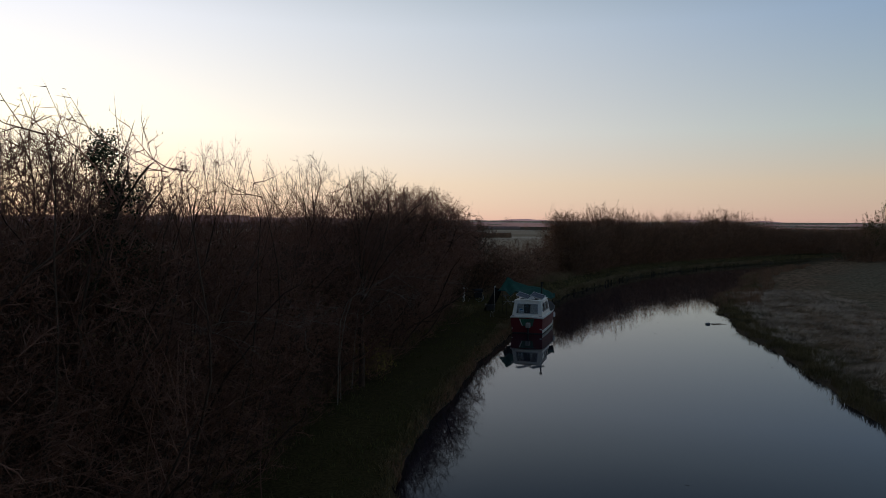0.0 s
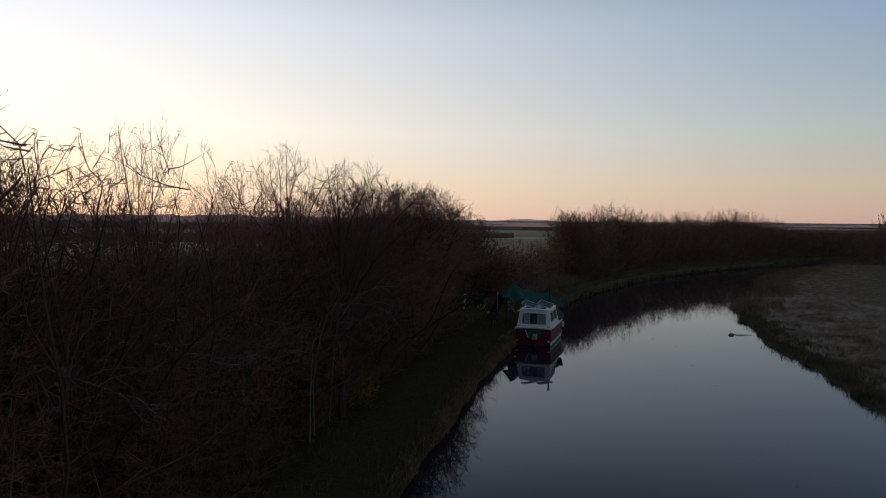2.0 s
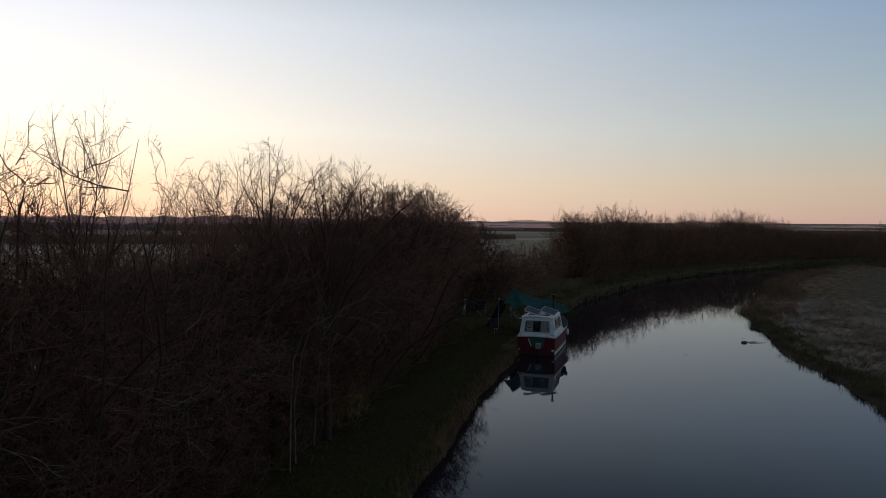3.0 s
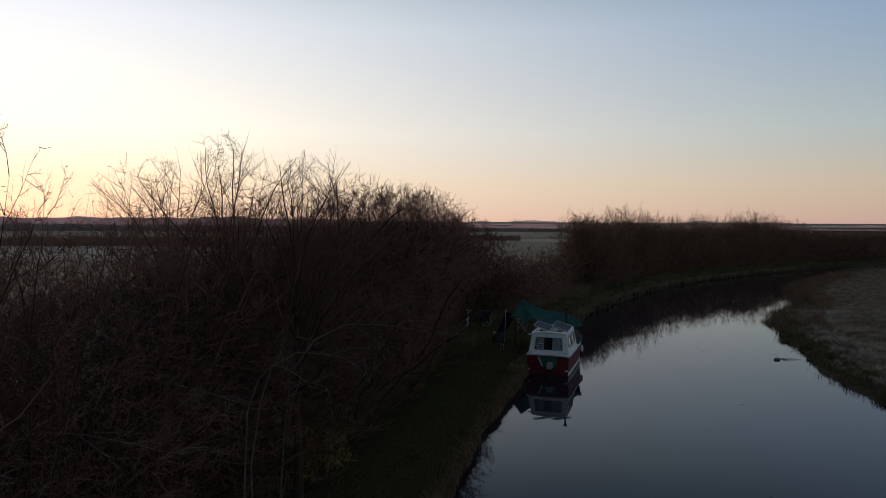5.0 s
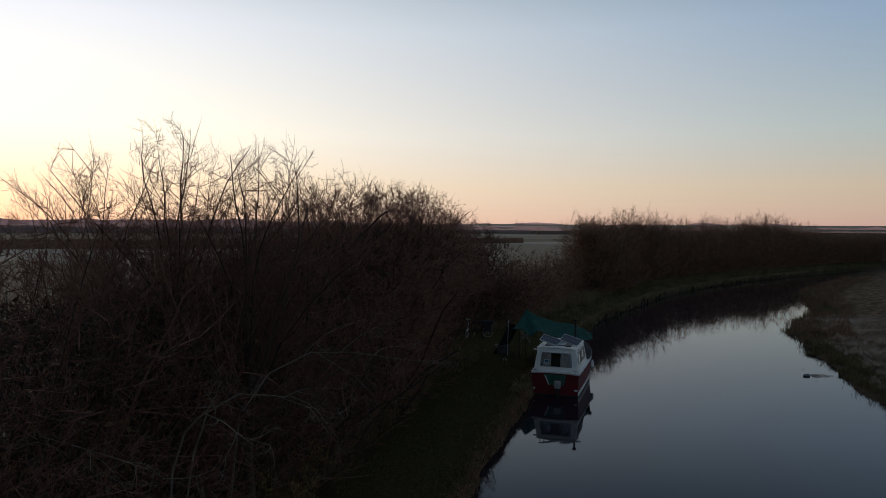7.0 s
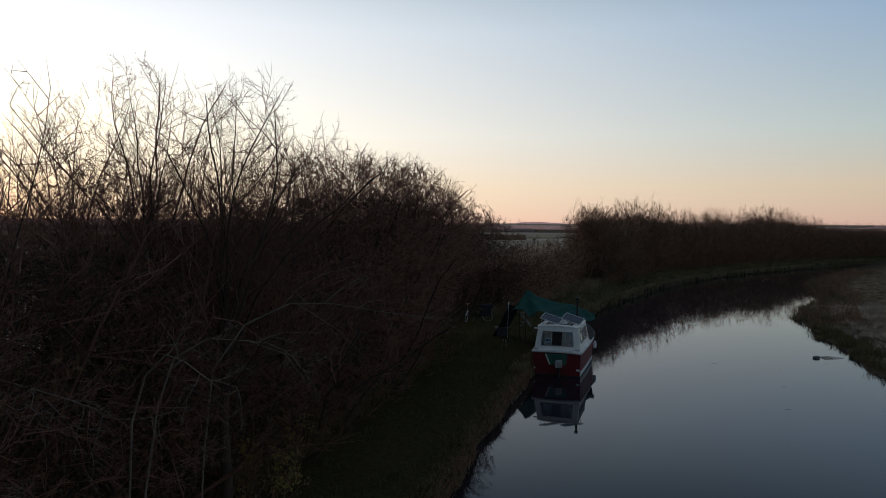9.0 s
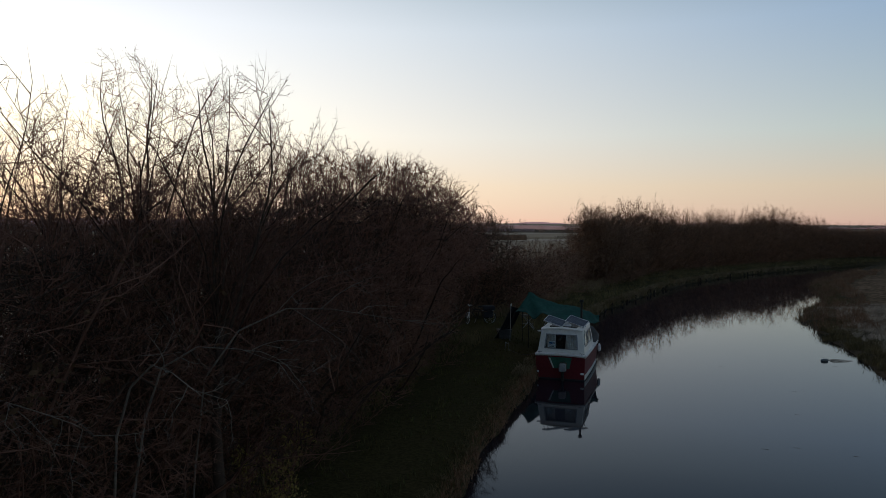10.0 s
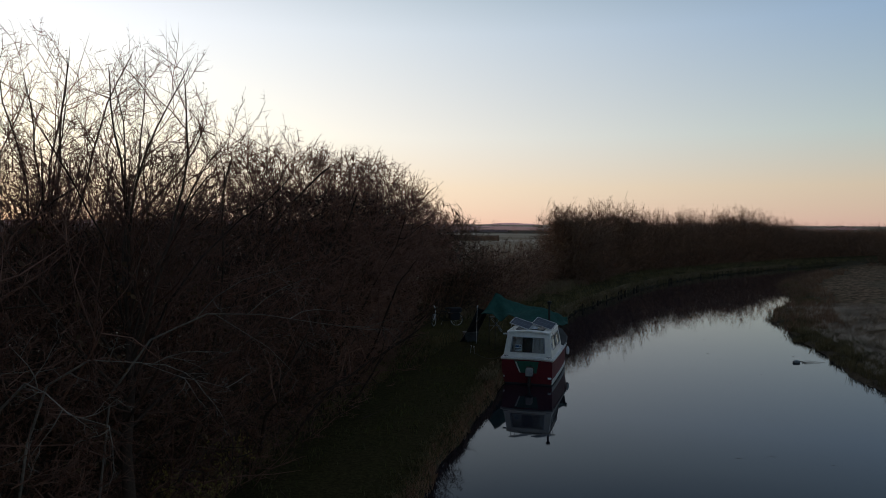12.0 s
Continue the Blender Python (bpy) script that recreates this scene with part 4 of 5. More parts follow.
heart_wood(INNER, 5000, lambda x, y: 5.4 + 0 * x, 2.8, 1.0, 0.05, 96, "dark wood inside the bushes within the bend", 1)
heart_wood(GAP, 3500, lambda x, y: 3.9 + 0 * x, 1.8, 0.7, 0.022, 95, "dark wood inside the low scrub")


def ivy_trunk(x, y, top, count):
    """A trunk grown over with ivy in ragged bunches."""
    r = np.random.RandomState(61)
    ob = thing("ivy_clad_trunk", "old hedge trunk hung with bunches of dark green ivy", "tree", "towpath hedgerow")
    part("trunk", twig_mesh("trunk", [bough([(0, 0, -0.1), (0.1, 0.05, top * 0.4), (0.0, 0.15, top * 0.75), (0.15, 0.1, top)], [0.13, 0.11, 0.08, 0.04])], BARK, 7), BARK, ob)
    n = 46
    z = r.uniform(0.55, 1.06, n)
    bunches = np.stack([r.uniform(-0.75, 0.75, n) * (1.25 - z) / 0.6, r.uniform(-0.6, 0.6, n) * (1.25 - z) / 0.6, z * top], -1)
    size = r.uniform(0.14, 0.30, n)
    pick = r.randint(0, n, count)
    pts = bunches[pick] + unit(r.normal(0, 1, (count, 3))) * (size[pick] * 1.5 * r.random_sample(count) ** 0.6)[:, None]
    part("ivy", leaf_mesh("ivy", r, pts, 0.026, IVY), IVY, ob, "glossy dark ivy leaves")
    ob.matrix_world = Matrix.Translation((x, y, gz(x, y)))


ivy_trunk(-6.0, 11.0, 7.5, 8500)


# ---- far fields: hedges, fence, lone trees ----
def field_hedge(x0, y0, x1, y1, tall, thick, label, ragged=0.25, material=TWIG_FAR):
    """A clipped hedge far off: a lumpy wall of twigs."""
    length = math.hypot(x1 - x0, y1 - y0)
    n = max(8, int(length / 2.5))
    ux, uy = (x1 - x0) / length, (y1 - y0) / length
    r = random.Random(int(x0 * 7 + y0))
    verts, faces = [], []
    for i in range(n + 1):
        cx, cy = x0 + (x1 - x0) * i / n, y0 + (y1 - y0) * i / n
        g = gz(cx, cy)
        for off, z in ((-0.5, -0.2), (-0.45, 0.6), (-0.3, 0.95), (0.0, 1.0), (0.3, 0.95), (0.45, 0.6), (0.5, -0.2)):
            j = r.uniform(-ragged, ragged)
            verts.append((cx - uy * thick * (off + 0.15 * j), cy + ux * thick * (off + 0.15 * j), g + tall * z * (1 + 0.5 * j)))
    for i in range(n):
        for k in range(6):
            faces.append((7 * i + k, 7 * i + k + 1, 7 * i + k + 8, 7 * i + k + 7))
    for _ in range(n * 24):
        i = r.random()
        cx, cy = x0 + (x1 - x0) * i + r.uniform(-0.5, 0.5) * thick * uy, y0 + (y1 - y0) * i + r.uniform(-0.5, 0.5) * thick * ux
        z = 0.45
        o = len(verts)
        h = tall * r.uniform(0.85, 1.0 + ragged)
        verts += [(cx - 0.12, cy, z + tall * 0.5), (cx + 0.12, cy, z + tall * 0.5), (cx + r.uniform(-0.3, 0.3), cy, z + h)]
        faces.append((o, o + 1, o + 2))
    tagged(new("field_hedge", mesh_of("field_hedge", verts, faces, material)), label, "hedge", "field hedges", "stuff")


FIELD = "clipped dark hedge between frosted fields"
field_hedge(-60, 255, 21.5, 277, 1.9, 2.5, FIELD)
# the two farthest hedges wear the twig colour with haze painted in
field_hedge(-420, 640, 60, 664, 1.6, 4.0, "long hedge far across the fields, tinted for haze", 0.9, HAZE_TINTED_TWIG)
field_hedge(46, 267, 90, 262, 2.2, 2.5, FIELD)
field_hedge(-230, 165, -40, 205, 2.2, 2.5, FIELD, 0.5)
field_hedge(-420, 420, -60, 470, 3.4, 4.0, "long hedge between frosted fields, tinted for haze", 0.9, HAZE_TINTED_TWIG)

for k, (x, y, h) in enumerate([(52, 520, 6.0), (66, 900, 13.0), (118, 880, 14.0), (30, 1000, 12), (-130, 430, 9), (-210, 480, 11), (-95, 560, 9), (-318, 500, 17), (-330, 505, 18), (-345, 510, 16), (-275, 400, 9)]):
    ob = stand(far_bushes[k % 3], x, y, rng.uniform(0, 6.28), h, 0.9)
    ob["label"], ob["group"], ob["category"] = "lone leafless tree far out in the fields", "field trees", "tree"


def wire_fence(x0, y0, x1, y1, n):
    ob = thing("field_fence", "wooden post fence closing the hedge gap", "fence")
    bm = B()
    box(bm, -0.07, 0.07, -0.07, 0.07, -0.2, 1.25)
    post = part("post", bm, WOOD, ob)
    for i in range(n):
        x, y = x0 + (x1 - x0) * i / (n - 1), y0 + (y1 - y0) * i / (n - 1)
        q = post if i == 0 else new("post", post.data)
        q.parent = ob
        q.location = (x, y, gz(x, y))
    for z in (0.55, 1.05):
        bm = B()
        tube(bm, [(x0, y0 - 0.1, gz(x0, y0) + z), (x1, y1 - 0.1, gz(x1, y1) + z)], 0.04, 4)
        part("rail", bm, WOOD, ob)


wire_fence(36, 300, 62, 306, 12)


# ---- grass ----
def blades(name, xs, ys, tall, wide, lean, material, label, seed, category="grass", lift=0.0, combed=False):
    """Many single blades of grass in one mesh; tall may be an array."""
    r = np.random.RandomState(seed)
    n = len(xs)
    z = ground_height(xs, ys)[0] + lift
    a = r.uniform(0, 2 * np.pi, n)
    h = tall * r.uniform(0.5, 1.2, n)
    w = wide * r.uniform(0.6, 1.3, n)
    b = r.uniform(0, 2 * np.pi, n)
    if combed:
        b = 1.3 * np.sin(0.9 * xs + 0.5 * ys) + 1.3 * np.sin(0.4 * ys - 1.1 * xs) + r.normal(0, 0.4, n)
    lx, ly = lean * h * np.cos(b) * r.uniform(0.2, 1, n), lean * h * np.sin(b) * r.uniform(0.2, 1, n)
    dx, dy = np.cos(a) * w, np.sin(a) * w
    v = np.empty((n, 5, 3))
    v[:, 0] = np.stack([xs - dx, ys - dy, z - 0.03], -1)
    v[:, 1] = np.stack([xs + dx, ys + dy, z - 0.03], -1)
    v[:, 2] = np.stack([xs + lx * 0.4 + dx * 0.7, ys + ly * 0.4 + dy * 0.7, z + h * 0.6], -1)
    v[:, 3] = np.stack([xs + lx * 0.4 - dx * 0.7, ys + ly * 0.4 - dy * 0.7, z + h * 0.6], -1)
    drop = np.sqrt(np.clip(1 - (lx ** 2 + ly ** 2) / (h ** 2) * 0.5, 0.2, 1))
    v[:, 4] = np.stack([xs + lx, ys + ly, z + h * drop], -1)
    o = np.arange(n) * 5
    quads = np.stack([o, o + 1, o + 2, o + 3], -1).tolist()
    tris = np.stack([o + 3, o + 2, o + 4], -1).tolist()
    tagged(new(name, mesh_of(name, v.reshape(-1, 3).tolist(), quads + tris, material)), label, category, kind="stuff")


def scatter(n, x0, x1, y0, y1, seed, clump=0.0, per=1):
    r = np.random.RandomState(seed)
    cx, cy = r.uniform(x0, x1, n), r.uniform(y0, y1, n)
    if per > 1:
        cx, cy = np.repeat(cx, per), np.repeat(cy, per)
        cx, cy = cx + r.normal(0, clump, n * per), cy + r.normal(0, clump, n * per)
    return cx, cy


def keep(xs, ys, test):
    z, dl, dr = ground_height(xs, ys)
    k = test(xs, ys, z, dl, dr)
    return xs[k], ys[k]


xs, ys = keep(*scatter(2200, -6, 14, 12, 75, 31, 0.22, 22), lambda x, y, z, dl, dr: (dl > 0.15) & (dl < 6) & (z > 0.3))
blades("towpath_grass", xs, ys, 0.13, 0.012, 0.8, GREEN_GRASS, "short dark green grass on the towpath", 41)
def scatter_line(line, n, lo, hi, seed):
    """Places along a line, lo to hi metres to its left hand, in tufts."""
    r = random.Random(seed)
    out = []
    for _ in range(n // 12):
        s = r.random()
        (ax, ay), (bx, by) = along(line, max(0, s - 0.004)), along(line, min(1, s + 0.004))
        d = math.hypot(bx - ax, by - ay) or 1
        off = r.uniform(lo, hi)
        for _ in range(12):
            o = off + r.gauss(0, 0.1)
            u = r.gauss(0, 0.12)
            out.append((ax - (by - ay) / d * o + (bx - ax) / d * u, ay + (bx - ax) / d * o + (by - ay) / d * u))
    q = np.array(out)
    return q[:, 0], q[:, 1]


xs, ys = keep(*scatter_line(LEFT[2:13], 12000, -0.12, 0.45, 32), lambda x, y, z, dl, dr: z > 0.12)
blades("bank_grass", xs, ys, 0.24, 0.010, 1.3, REED, "rank dry grass hanging over the canal edge", 42)
xs, ys = keep(*scatter_line(LEFT[3:10], 11000, -0.28, 0.12, 53), lambda x, y, z, dl, dr: (z > 0.02) & (z < 0.46))
blades("bank_face_grass", xs, ys, 0.17, 0.011, 1.6, RUSSET, "dead russet grass hanging down the bank face", 53)
xs, ys = keep(*scatter(1600, -9, 4, 4, 56, 33, 0.2, 22), lambda x, y, z, dl, dr: (dl > 3.6) & (dl < 7.5) & ((x < -1.2) | (y < 50)))
blades("hedge_bottom_grass", xs, ys, 0.55, 0.010, 0.9, MIXED_GRASS, "dead brown grass at the foot of the hedge", 43)
xs, ys = keep(*scatter_line(RIGHT[2:17], 44000, -11, -0.6, 34), lambda x, y, z, dl, dr: (dr > 0.9 + 0.8 * wave(x, y, 0.8, 77)) & (y < 118) & (dr < 10 + 3 * wave(x, y, 0.25, 80)))
blades("frosted_tussocks", xs, ys, 0.32, 0.012, 2.6, FROST_GRASS, "flattened frosted meadow grass in tussocks", 44, combed=True)
xs, ys = keep(*scatter(5200, 14, 40, 18, 92, 35, 0.15, 30), lambda x, y, z, dl, dr: (dr > 0.15 + 0.55 * wave(x, y, 1.7, 78)) & (dr < 1.8 + 0.7 * wave(x, y, 0.9, 79)) & (z > -0.25))
more = keep(*scatter(2400, 14, 24, 18, 60, 54, 0.13, 26), lambda x, y, z, dl, dr: (dr > 0.05 + 0.4 * wave(x, y, 1.7, 78)) & (dr < 1.3 + 0.7 * wave(x, y, 0.9, 79)) & (z > -0.2))
xs, ys = np.concatenate([xs, more[0]]), np.concatenate([ys, more[1]])
blades("edge_sedge", xs, ys, 0.31, 0.012, 0.9, REED, "green and brown sedge along the water", 45)
xs, ys = keep(*scatter(1500, 14, 34, 18, 76, 36, 0.14, 9), lambda x, y, z, dl, dr: (dr > -0.9 + 0.5 * wave(x, y, 0.9, 81)) & (dr < 0.3) & (z < 0.06))
blades("drowned_stems", xs, ys, 0.30, 0.008, 1.35, REED, "bent dead stems standing in the shallows", 46, lift=0.12)
xs, ys = keep(*scatter(2200, 22, 60, 56, 112, 37, 0.25, 24), lambda x, y, z, dl, dr: (dr > -0.5) & (dr < 3.5))
blades("russet_grass", xs, ys, 0.55, 0.016, 0.9, RUSSET, "tall russet grass on the inside of the bend", 47)
xs, ys = keep(*scatter(6000, 4, 75, 54, 140, 38, 0.2, 18), lambda x, y, z, dl, dr: (dl > -0.3) & (dl < 6.5))
blades("far_bank_grass", xs, ys, 0.38, 0.022, 0.9, MIXED_GRASS, "rough grass along the bank of the bend", 48)
xs, ys = keep(*scatter_line(LEFT[8:18], 14000, -0.05, 0.55, 52), lambda x, y, z, dl, dr: z > 0.1)
blades("lip_grass", xs, ys, 0.26, 0.030, 1.2, DRY_GRASS, "pale dead grass along the lip of the far bank", 52)
xs, ys = keep(*scatter(700, 0, 14, 55, 100, 39, 0.3, 26), lambda x, y, z, dl, dr: (dl > 3.5) & (dl < 14) & (y > 57))
blades("gap_grass", xs, ys, 0.75, 0.018, 0.7, DRY_GRASS, "tall pale dead grass in the hedge gap", 49)


def floating_bits():
    r = random.Random(71)
    verts, faces = [], []
    for _ in range(60):
        y = r.uniform(16, 72)
        lo, hi = np.interp(y, [q[1] for q in LEFT], [q[0] for q in LEFT]) + 1, np.interp(y, [q[1] for q in RIGHT], [q[0] for q in RIGHT]) - 0.2
        x = hi - (hi - lo) * r.random() ** 1.6
        a, s, w = r.uniform(-0.9, 0.9), r.uniform(0.02, 0.10), r.uniform(0.002, 0.004)
        c, q = math.cos(a), math.sin(a)
        o = len(verts)
        for u, v, z in ((-s, -w, 0.002), (s, -w, 0.002), (s, w, 0.002), (-s, w, 0.002), (-s, 0, 0.006), (s, 0, 0.006)):
            verts.append((x + u * c - v * q, y + u * q + v * c, z))
        faces += [(o, o + 1, o + 5, o + 4), (o + 2, o + 3, o + 4, o + 5), (o, o + 4, o + 3), (o + 1, o + 2, o + 5)]
    tagged(new("floating_litter", mesh_of("floating_litter", verts, faces, DEAD_LEAF)), "floating twigs and reed litter on the canal", "litter", kind="stuff")


floating_bits()


def driftwood():
    ob = thing("floating_log", "short grey log floating by the sedge", "log", at=pose(17.5, 47.4, 0, 0, 0, 8) @ Matrix.Diagonal((0.75, 0.75, 0.75, 1)))
    bm = B()
    tube(bm, [(-0.24, 0, 0.03), (-0.18, 0, 0.05), (0.0, 0.01, 0.06), (0.16, 0, 0.055), (0.22, 0, 0.05)], [0.03, 0.085, 0.1, 0.095, 0.06], 9)
    part("log", bm, CAN, ob)
    for k, (y, ln) in enumerate([(0.25, 1.2), (-0.1, 1.5), (-0.35, 1.0)]):
        bm = B()
        tube(bm, [(0.3, y, 0.02), (0.3 + ln * 0.5, y + 0.08, 0.035), (0.3 + ln, y - 0.03, 0.02)], [0.018, 0.014, 0.008], 5)
        part("branch", bm, BARK, ob)


driftwood()

# timber piling along the far bank
camp = thing("bank_piling", "row of weathered timber piles along the canal edge", "piling")
bm = B()
tube(bm, [(0, 0, -0.8), (0, 0, 0.3), (0.01, 0, 0.56)], [0.075, 0.07, 0.06], 7)
first_pile = part("pile", bm, WET_WOOD, camp)
for k in range(46):
    x, y = along(LEFT[9:17], min(1, (k + rng.uniform(-0.3, 0.7)) / 46) if k else 0.004)
    q = first_pile if k == 0 else new("pile", first_pile.data)
    q.parent = camp
    q.matrix_local = pose(x + rng.uniform(-0.15, 0.12), y, rng.uniform(-0.5, -0.1), rng.uniform(-9, 9), rng.uniform(-9, 9), rng.uniform(0, 360))


# ---- the cabin cruiser ----
BOAT = pose(4.56, 42.66, 0, 0, 0, -16.5)


def loft(rings, material_faces=None, close_first=True, close_last=True):
    bm = B()
    rows = [[bm.verts.new(p) for p in ring] for ring in rings]
    for a, c in zip(rows, rows[1:]):
        for k in range(len(a) - 1):
            bm.faces.new((a[k], a[k + 1], c[k + 1], c[k]))
    if close_first:
        bm.faces.new(rows[0])
    if close_last:
        bm.faces.new(rows[-1])
    return bm


def panel(bm, corners, thick, push):
    """A thin slab on four corners, pushed out along push."""
    c = [Vector(p) for p in corners]
    push = Vector(push).normalized()
    lo, hi = [bm.verts.new(p) for p in c], [bm.verts.new(p + push * thick) for p in c]
    bm.faces.new(lo)
    bm.faces.new(hi)
    for k in range(4):
        bm.faces.new((lo[k], lo[(k + 1) % 4], hi[(k + 1) % 4], hi[k]))
    return bm


def frame_bars(corners, width, thick, push, grow_by=0.0):
    """A window's frame: four mitred bars round the corners."""
    bm = B()
    c = [Vector(p) for p in corners]
    mid = sum(c, Vector()) / 4
    inner = [p + (p - mid).normalized() * grow_by for p in c]
    outer = [p + (p - mid).normalized() * (grow_by + width * 1.414) for p in c]
    push = Vector(push).normalized()
    for k in range(4):
        j = (k + 1) % 4
        panel(bm, [inner[k], inner[j], outer[j], outer[k]], thick, push)
    return bm


def make_boat():
    boat = thing("cabin_cruiser", "moored red and white cabin cruiser with green transom panel", "boat", at=BOAT)
    # y, half width at rail, half width at water, rail height
    st = [(0.0, 1.00, 0.985, 1.00), (0.6, 1.03, 1.0, 1.00), (2.2, 1.05, 1.01, 1.01), (4.0, 1.05, 0.98, 1.04), (5.4, 0.92, 0.78, 1.12), (6.5, 0.58, 0.42, 1.22), (7.1, 0.22, 0.12, 1.30), (7.3, 0.03, 0.02, 1.33)]

    def ring(y, wr, ww, zr, lo, hi):
        prof = [(0.75 * ww, -0.42), (ww - 0.03, -0.12), (ww, 0.06), (ww + (wr - ww) * 0.18, 0.22), (ww + (wr - ww) * 0.55, 0.22 + (zr - 0.22) * 0.5), (wr, zr)][lo:hi]
        return [(-x, y, z) for x, z in reversed(prof)] + [(x, y, z) for x, z in prof]

    hull = part("hull", loft([ring(*s, 2, 6) for s in st]), HULL_RED, boat, "faded red painted hull")
    part("bottom", loft([ring(*s, 0, 3) for s in st]), RUBBER, boat, "blacked bottom below the waterline")
    for s in (-1, 1):
        bm = B()
        rows = []
        for y, wr, ww, zr in st[:7]:
            a, c = ww + 0.006, ww + (wr - ww) * 0.18 + 0.008
            rows.append([bm.verts.new(p) for p in ((s * a, y, 0.05), (s * (c + 0.012), y, 0.14), (s * c, y, 0.235), (s * (c - 0.03), y, 0.235), (s * (a - 0.03), y, 0.05))])
        for a, c in zip(rows, rows[1:]):
            for k in range(5):
                bm.faces.new((a[k], a[(k + 1) % 5], c[(k + 1) % 5], c[k]))
        bm.faces.new(rows[0])
        bm.faces.new(rows[-1])
        part("boot_stripe", bm, WORN_WHITE, hull, "scuffed white stripe at the waterline")
    # white rail and deck edge
    rail = [[(wr + o, y - (0.03 if y == 0 else 0), zr + z) for o, z in ((-0.02, -0.05), (0.035, -0.045), (0.04, 0.02), (-0.02, 0.05))] for y, wr, ww, zr in st]
    for s in (-1, 1):
        rings = [[(s * x, y, z) for x, y, z in r] for r in rail]
        rings = [r + [r[0]] for r in rings]
        part("rubbing_rail", loft(rings[:4]), WORN_WHITE, boat)
        part("bow_rail", loft(rings[3:]), RUBBER, boat, "dark worn rail round the bow")
    bm = B()
    top = [[(x, y, zr + 0.035 + 0.03 * (1 - (x / max(wr, 0.05)) ** 2)) for x in np.linspace(-wr, wr, 9)] for y, wr, ww, zr in [(-0.03, 1.0, 0.9, 1.0)] + st[1:]]
    rows = [[bm.verts.new(p) for p in r] for r in top]
    for a, c in zip(rows, rows[1:]):
        for k in range(8):
            bm.faces.new((a[k], a[k + 1], c[k + 1], c[k]))
    part("deck", bm, WHITE_GRP, boat)
    bm = B()
    rows = []
    for y, wr, zr in ((3.2, 1.04, 1.03), (4.0, 1.05, 1.04), (5.4, 0.92, 1.12), (6.5, 0.58, 1.22), (7.1, 0.22, 1.30)):
        rows.append([bm.verts.new((x * wr, y, zr + 0.06 + 0.14 * (1 - x * x) + 0.02 * math.sin(7 * x + 3 * y))) for x in np.linspace(-1, 1, 9)])
    for a, c in zip(rows, rows[1:]):
        for k in range(8):
            bm.faces.new((a[k], a[k + 1], c[k + 1], c[k]))
    part("bow_cover", bm, DARK_CLOTH, boat, "dark cloth cover over the foredeck")
    bm = B()
    n = 12
    lip = []
    for k in range(n + 1):
        x = -1.03 + 2.06 * k / n
        z = 1.0 + 0.045 * (1 - (x / 1.03) ** 2)
        lip.append([bm.verts.new((x, -0.05 - 0.05 * (1 - (x / 1.03) ** 2), z - 0.055)), bm.verts.new((x, -0.07 - 0.05 * (1 - (x / 1.03) ** 2), z)), bm.verts.new((x, -0.02, z + 0.045)), bm.verts.new((x, 0.05, z - 0.06))])
    for a, c in zip(lip, lip[1:]):
        for k in range(4):
            bm.faces.new((a[k], a[(k + 1) % 4], c[(k + 1) % 4], c[k]))
    bm.faces.new(lip[0])
    bm.faces.new(lip[-1])
    part("stern_lip", bm, WORN_WHITE, boat)
    # green panel on the transom, with its worn corner
    bm = B()
    panel(bm, [(-0.50, -0.004, 0.92), (0.47, -0.004, 0.92), (0.38, -0.004, 0.46), (-0.30, -0.004, 0.46)], 0.012, (0, -1, 0))
    part("transom_panel", bm, TRANSOM_GREEN, boat, "dark green painted panel")
    bm = B()
    panel(bm, [(-0.47, -0.018, 0.88), (-0.40, -0.018, 0.88), (-0.24, -0.018, 0.47), (-0.29, -0.018, 0.47)], 0.004, (0, -1, 0))
    part("scuff", bm, WORN_WHITE, boat, "bare scuffed patch")
    for x in (-0.94, 0.9):
        bm = B()
        box(bm, x - 0.07, x + 0.07, -0.07, 0.0, 0.26, 0.33, bevel=0.02)
        part("corner_pad", bm, WHITE_PAINT, boat)

    # cabin: walls as a shell with real openings
    y0b, y0t, y1t, y1b, zb, zt = 0.16, 0.36, 2.75, 3.15, 1.03, 2.0
    wb, wt_ = 0.97, 0.83

    def side(s, u, v):
        """A place on a side wall: u along, v up, 0 to 1."""
        lo, hi = Vector((s * wb, y0b + (y1b - y0b) * u, zb)), Vector((s * wt_, y0t + (y1t - y0t) * u, zt))
        return lo.lerp(hi, v)

    def back(u, v):
        lo, hi = Vector((-wb + 2 * wb * u, y0b, zb)), Vector((-wt_ + 2 * wt_ * u, y0t, zt))
        return lo.lerp(hi, v)

    def front(u, v):
        lo, hi = Vector((-wb + 2 * wb * u, y1b, zb)), Vector((-wt_ + 2 * wt_ * u, y1t, zt))
        return lo.lerp(hi, v)

    def pierced(place, holes, thick, push):
        """A wall with openings: cells between the holes' lines, each a slab."""
        bm = B()
        us = sorted({0, 1, *[h[0] for h in holes], *[h[1] for h in holes]})
        vs = sorted({0, 1, *[h[2] for h in holes], *[h[3] for h in holes]})
        for a, c in zip(us, us[1:]):
            for d, e in zip(vs, vs[1:]):
                if any(h[0] <= a and c <= h[1] and h[2] <= d and e <= h[3] for h in holes):
                    continue
                panel(bm, [place(a, d), place(c, d), place(c, e), place(a, e)], thick, push)
        bmesh.ops.remove_doubles(bm, verts=bm.verts, dist=0.0005)
        return bm

    cabin = part("cabin", pierced(back, [(0.14, 0.86, 0.20, 0.80)], 0.03, (0, 1, -0.2)), WHITE_GRP, boat, "white moulded cabin back wall")
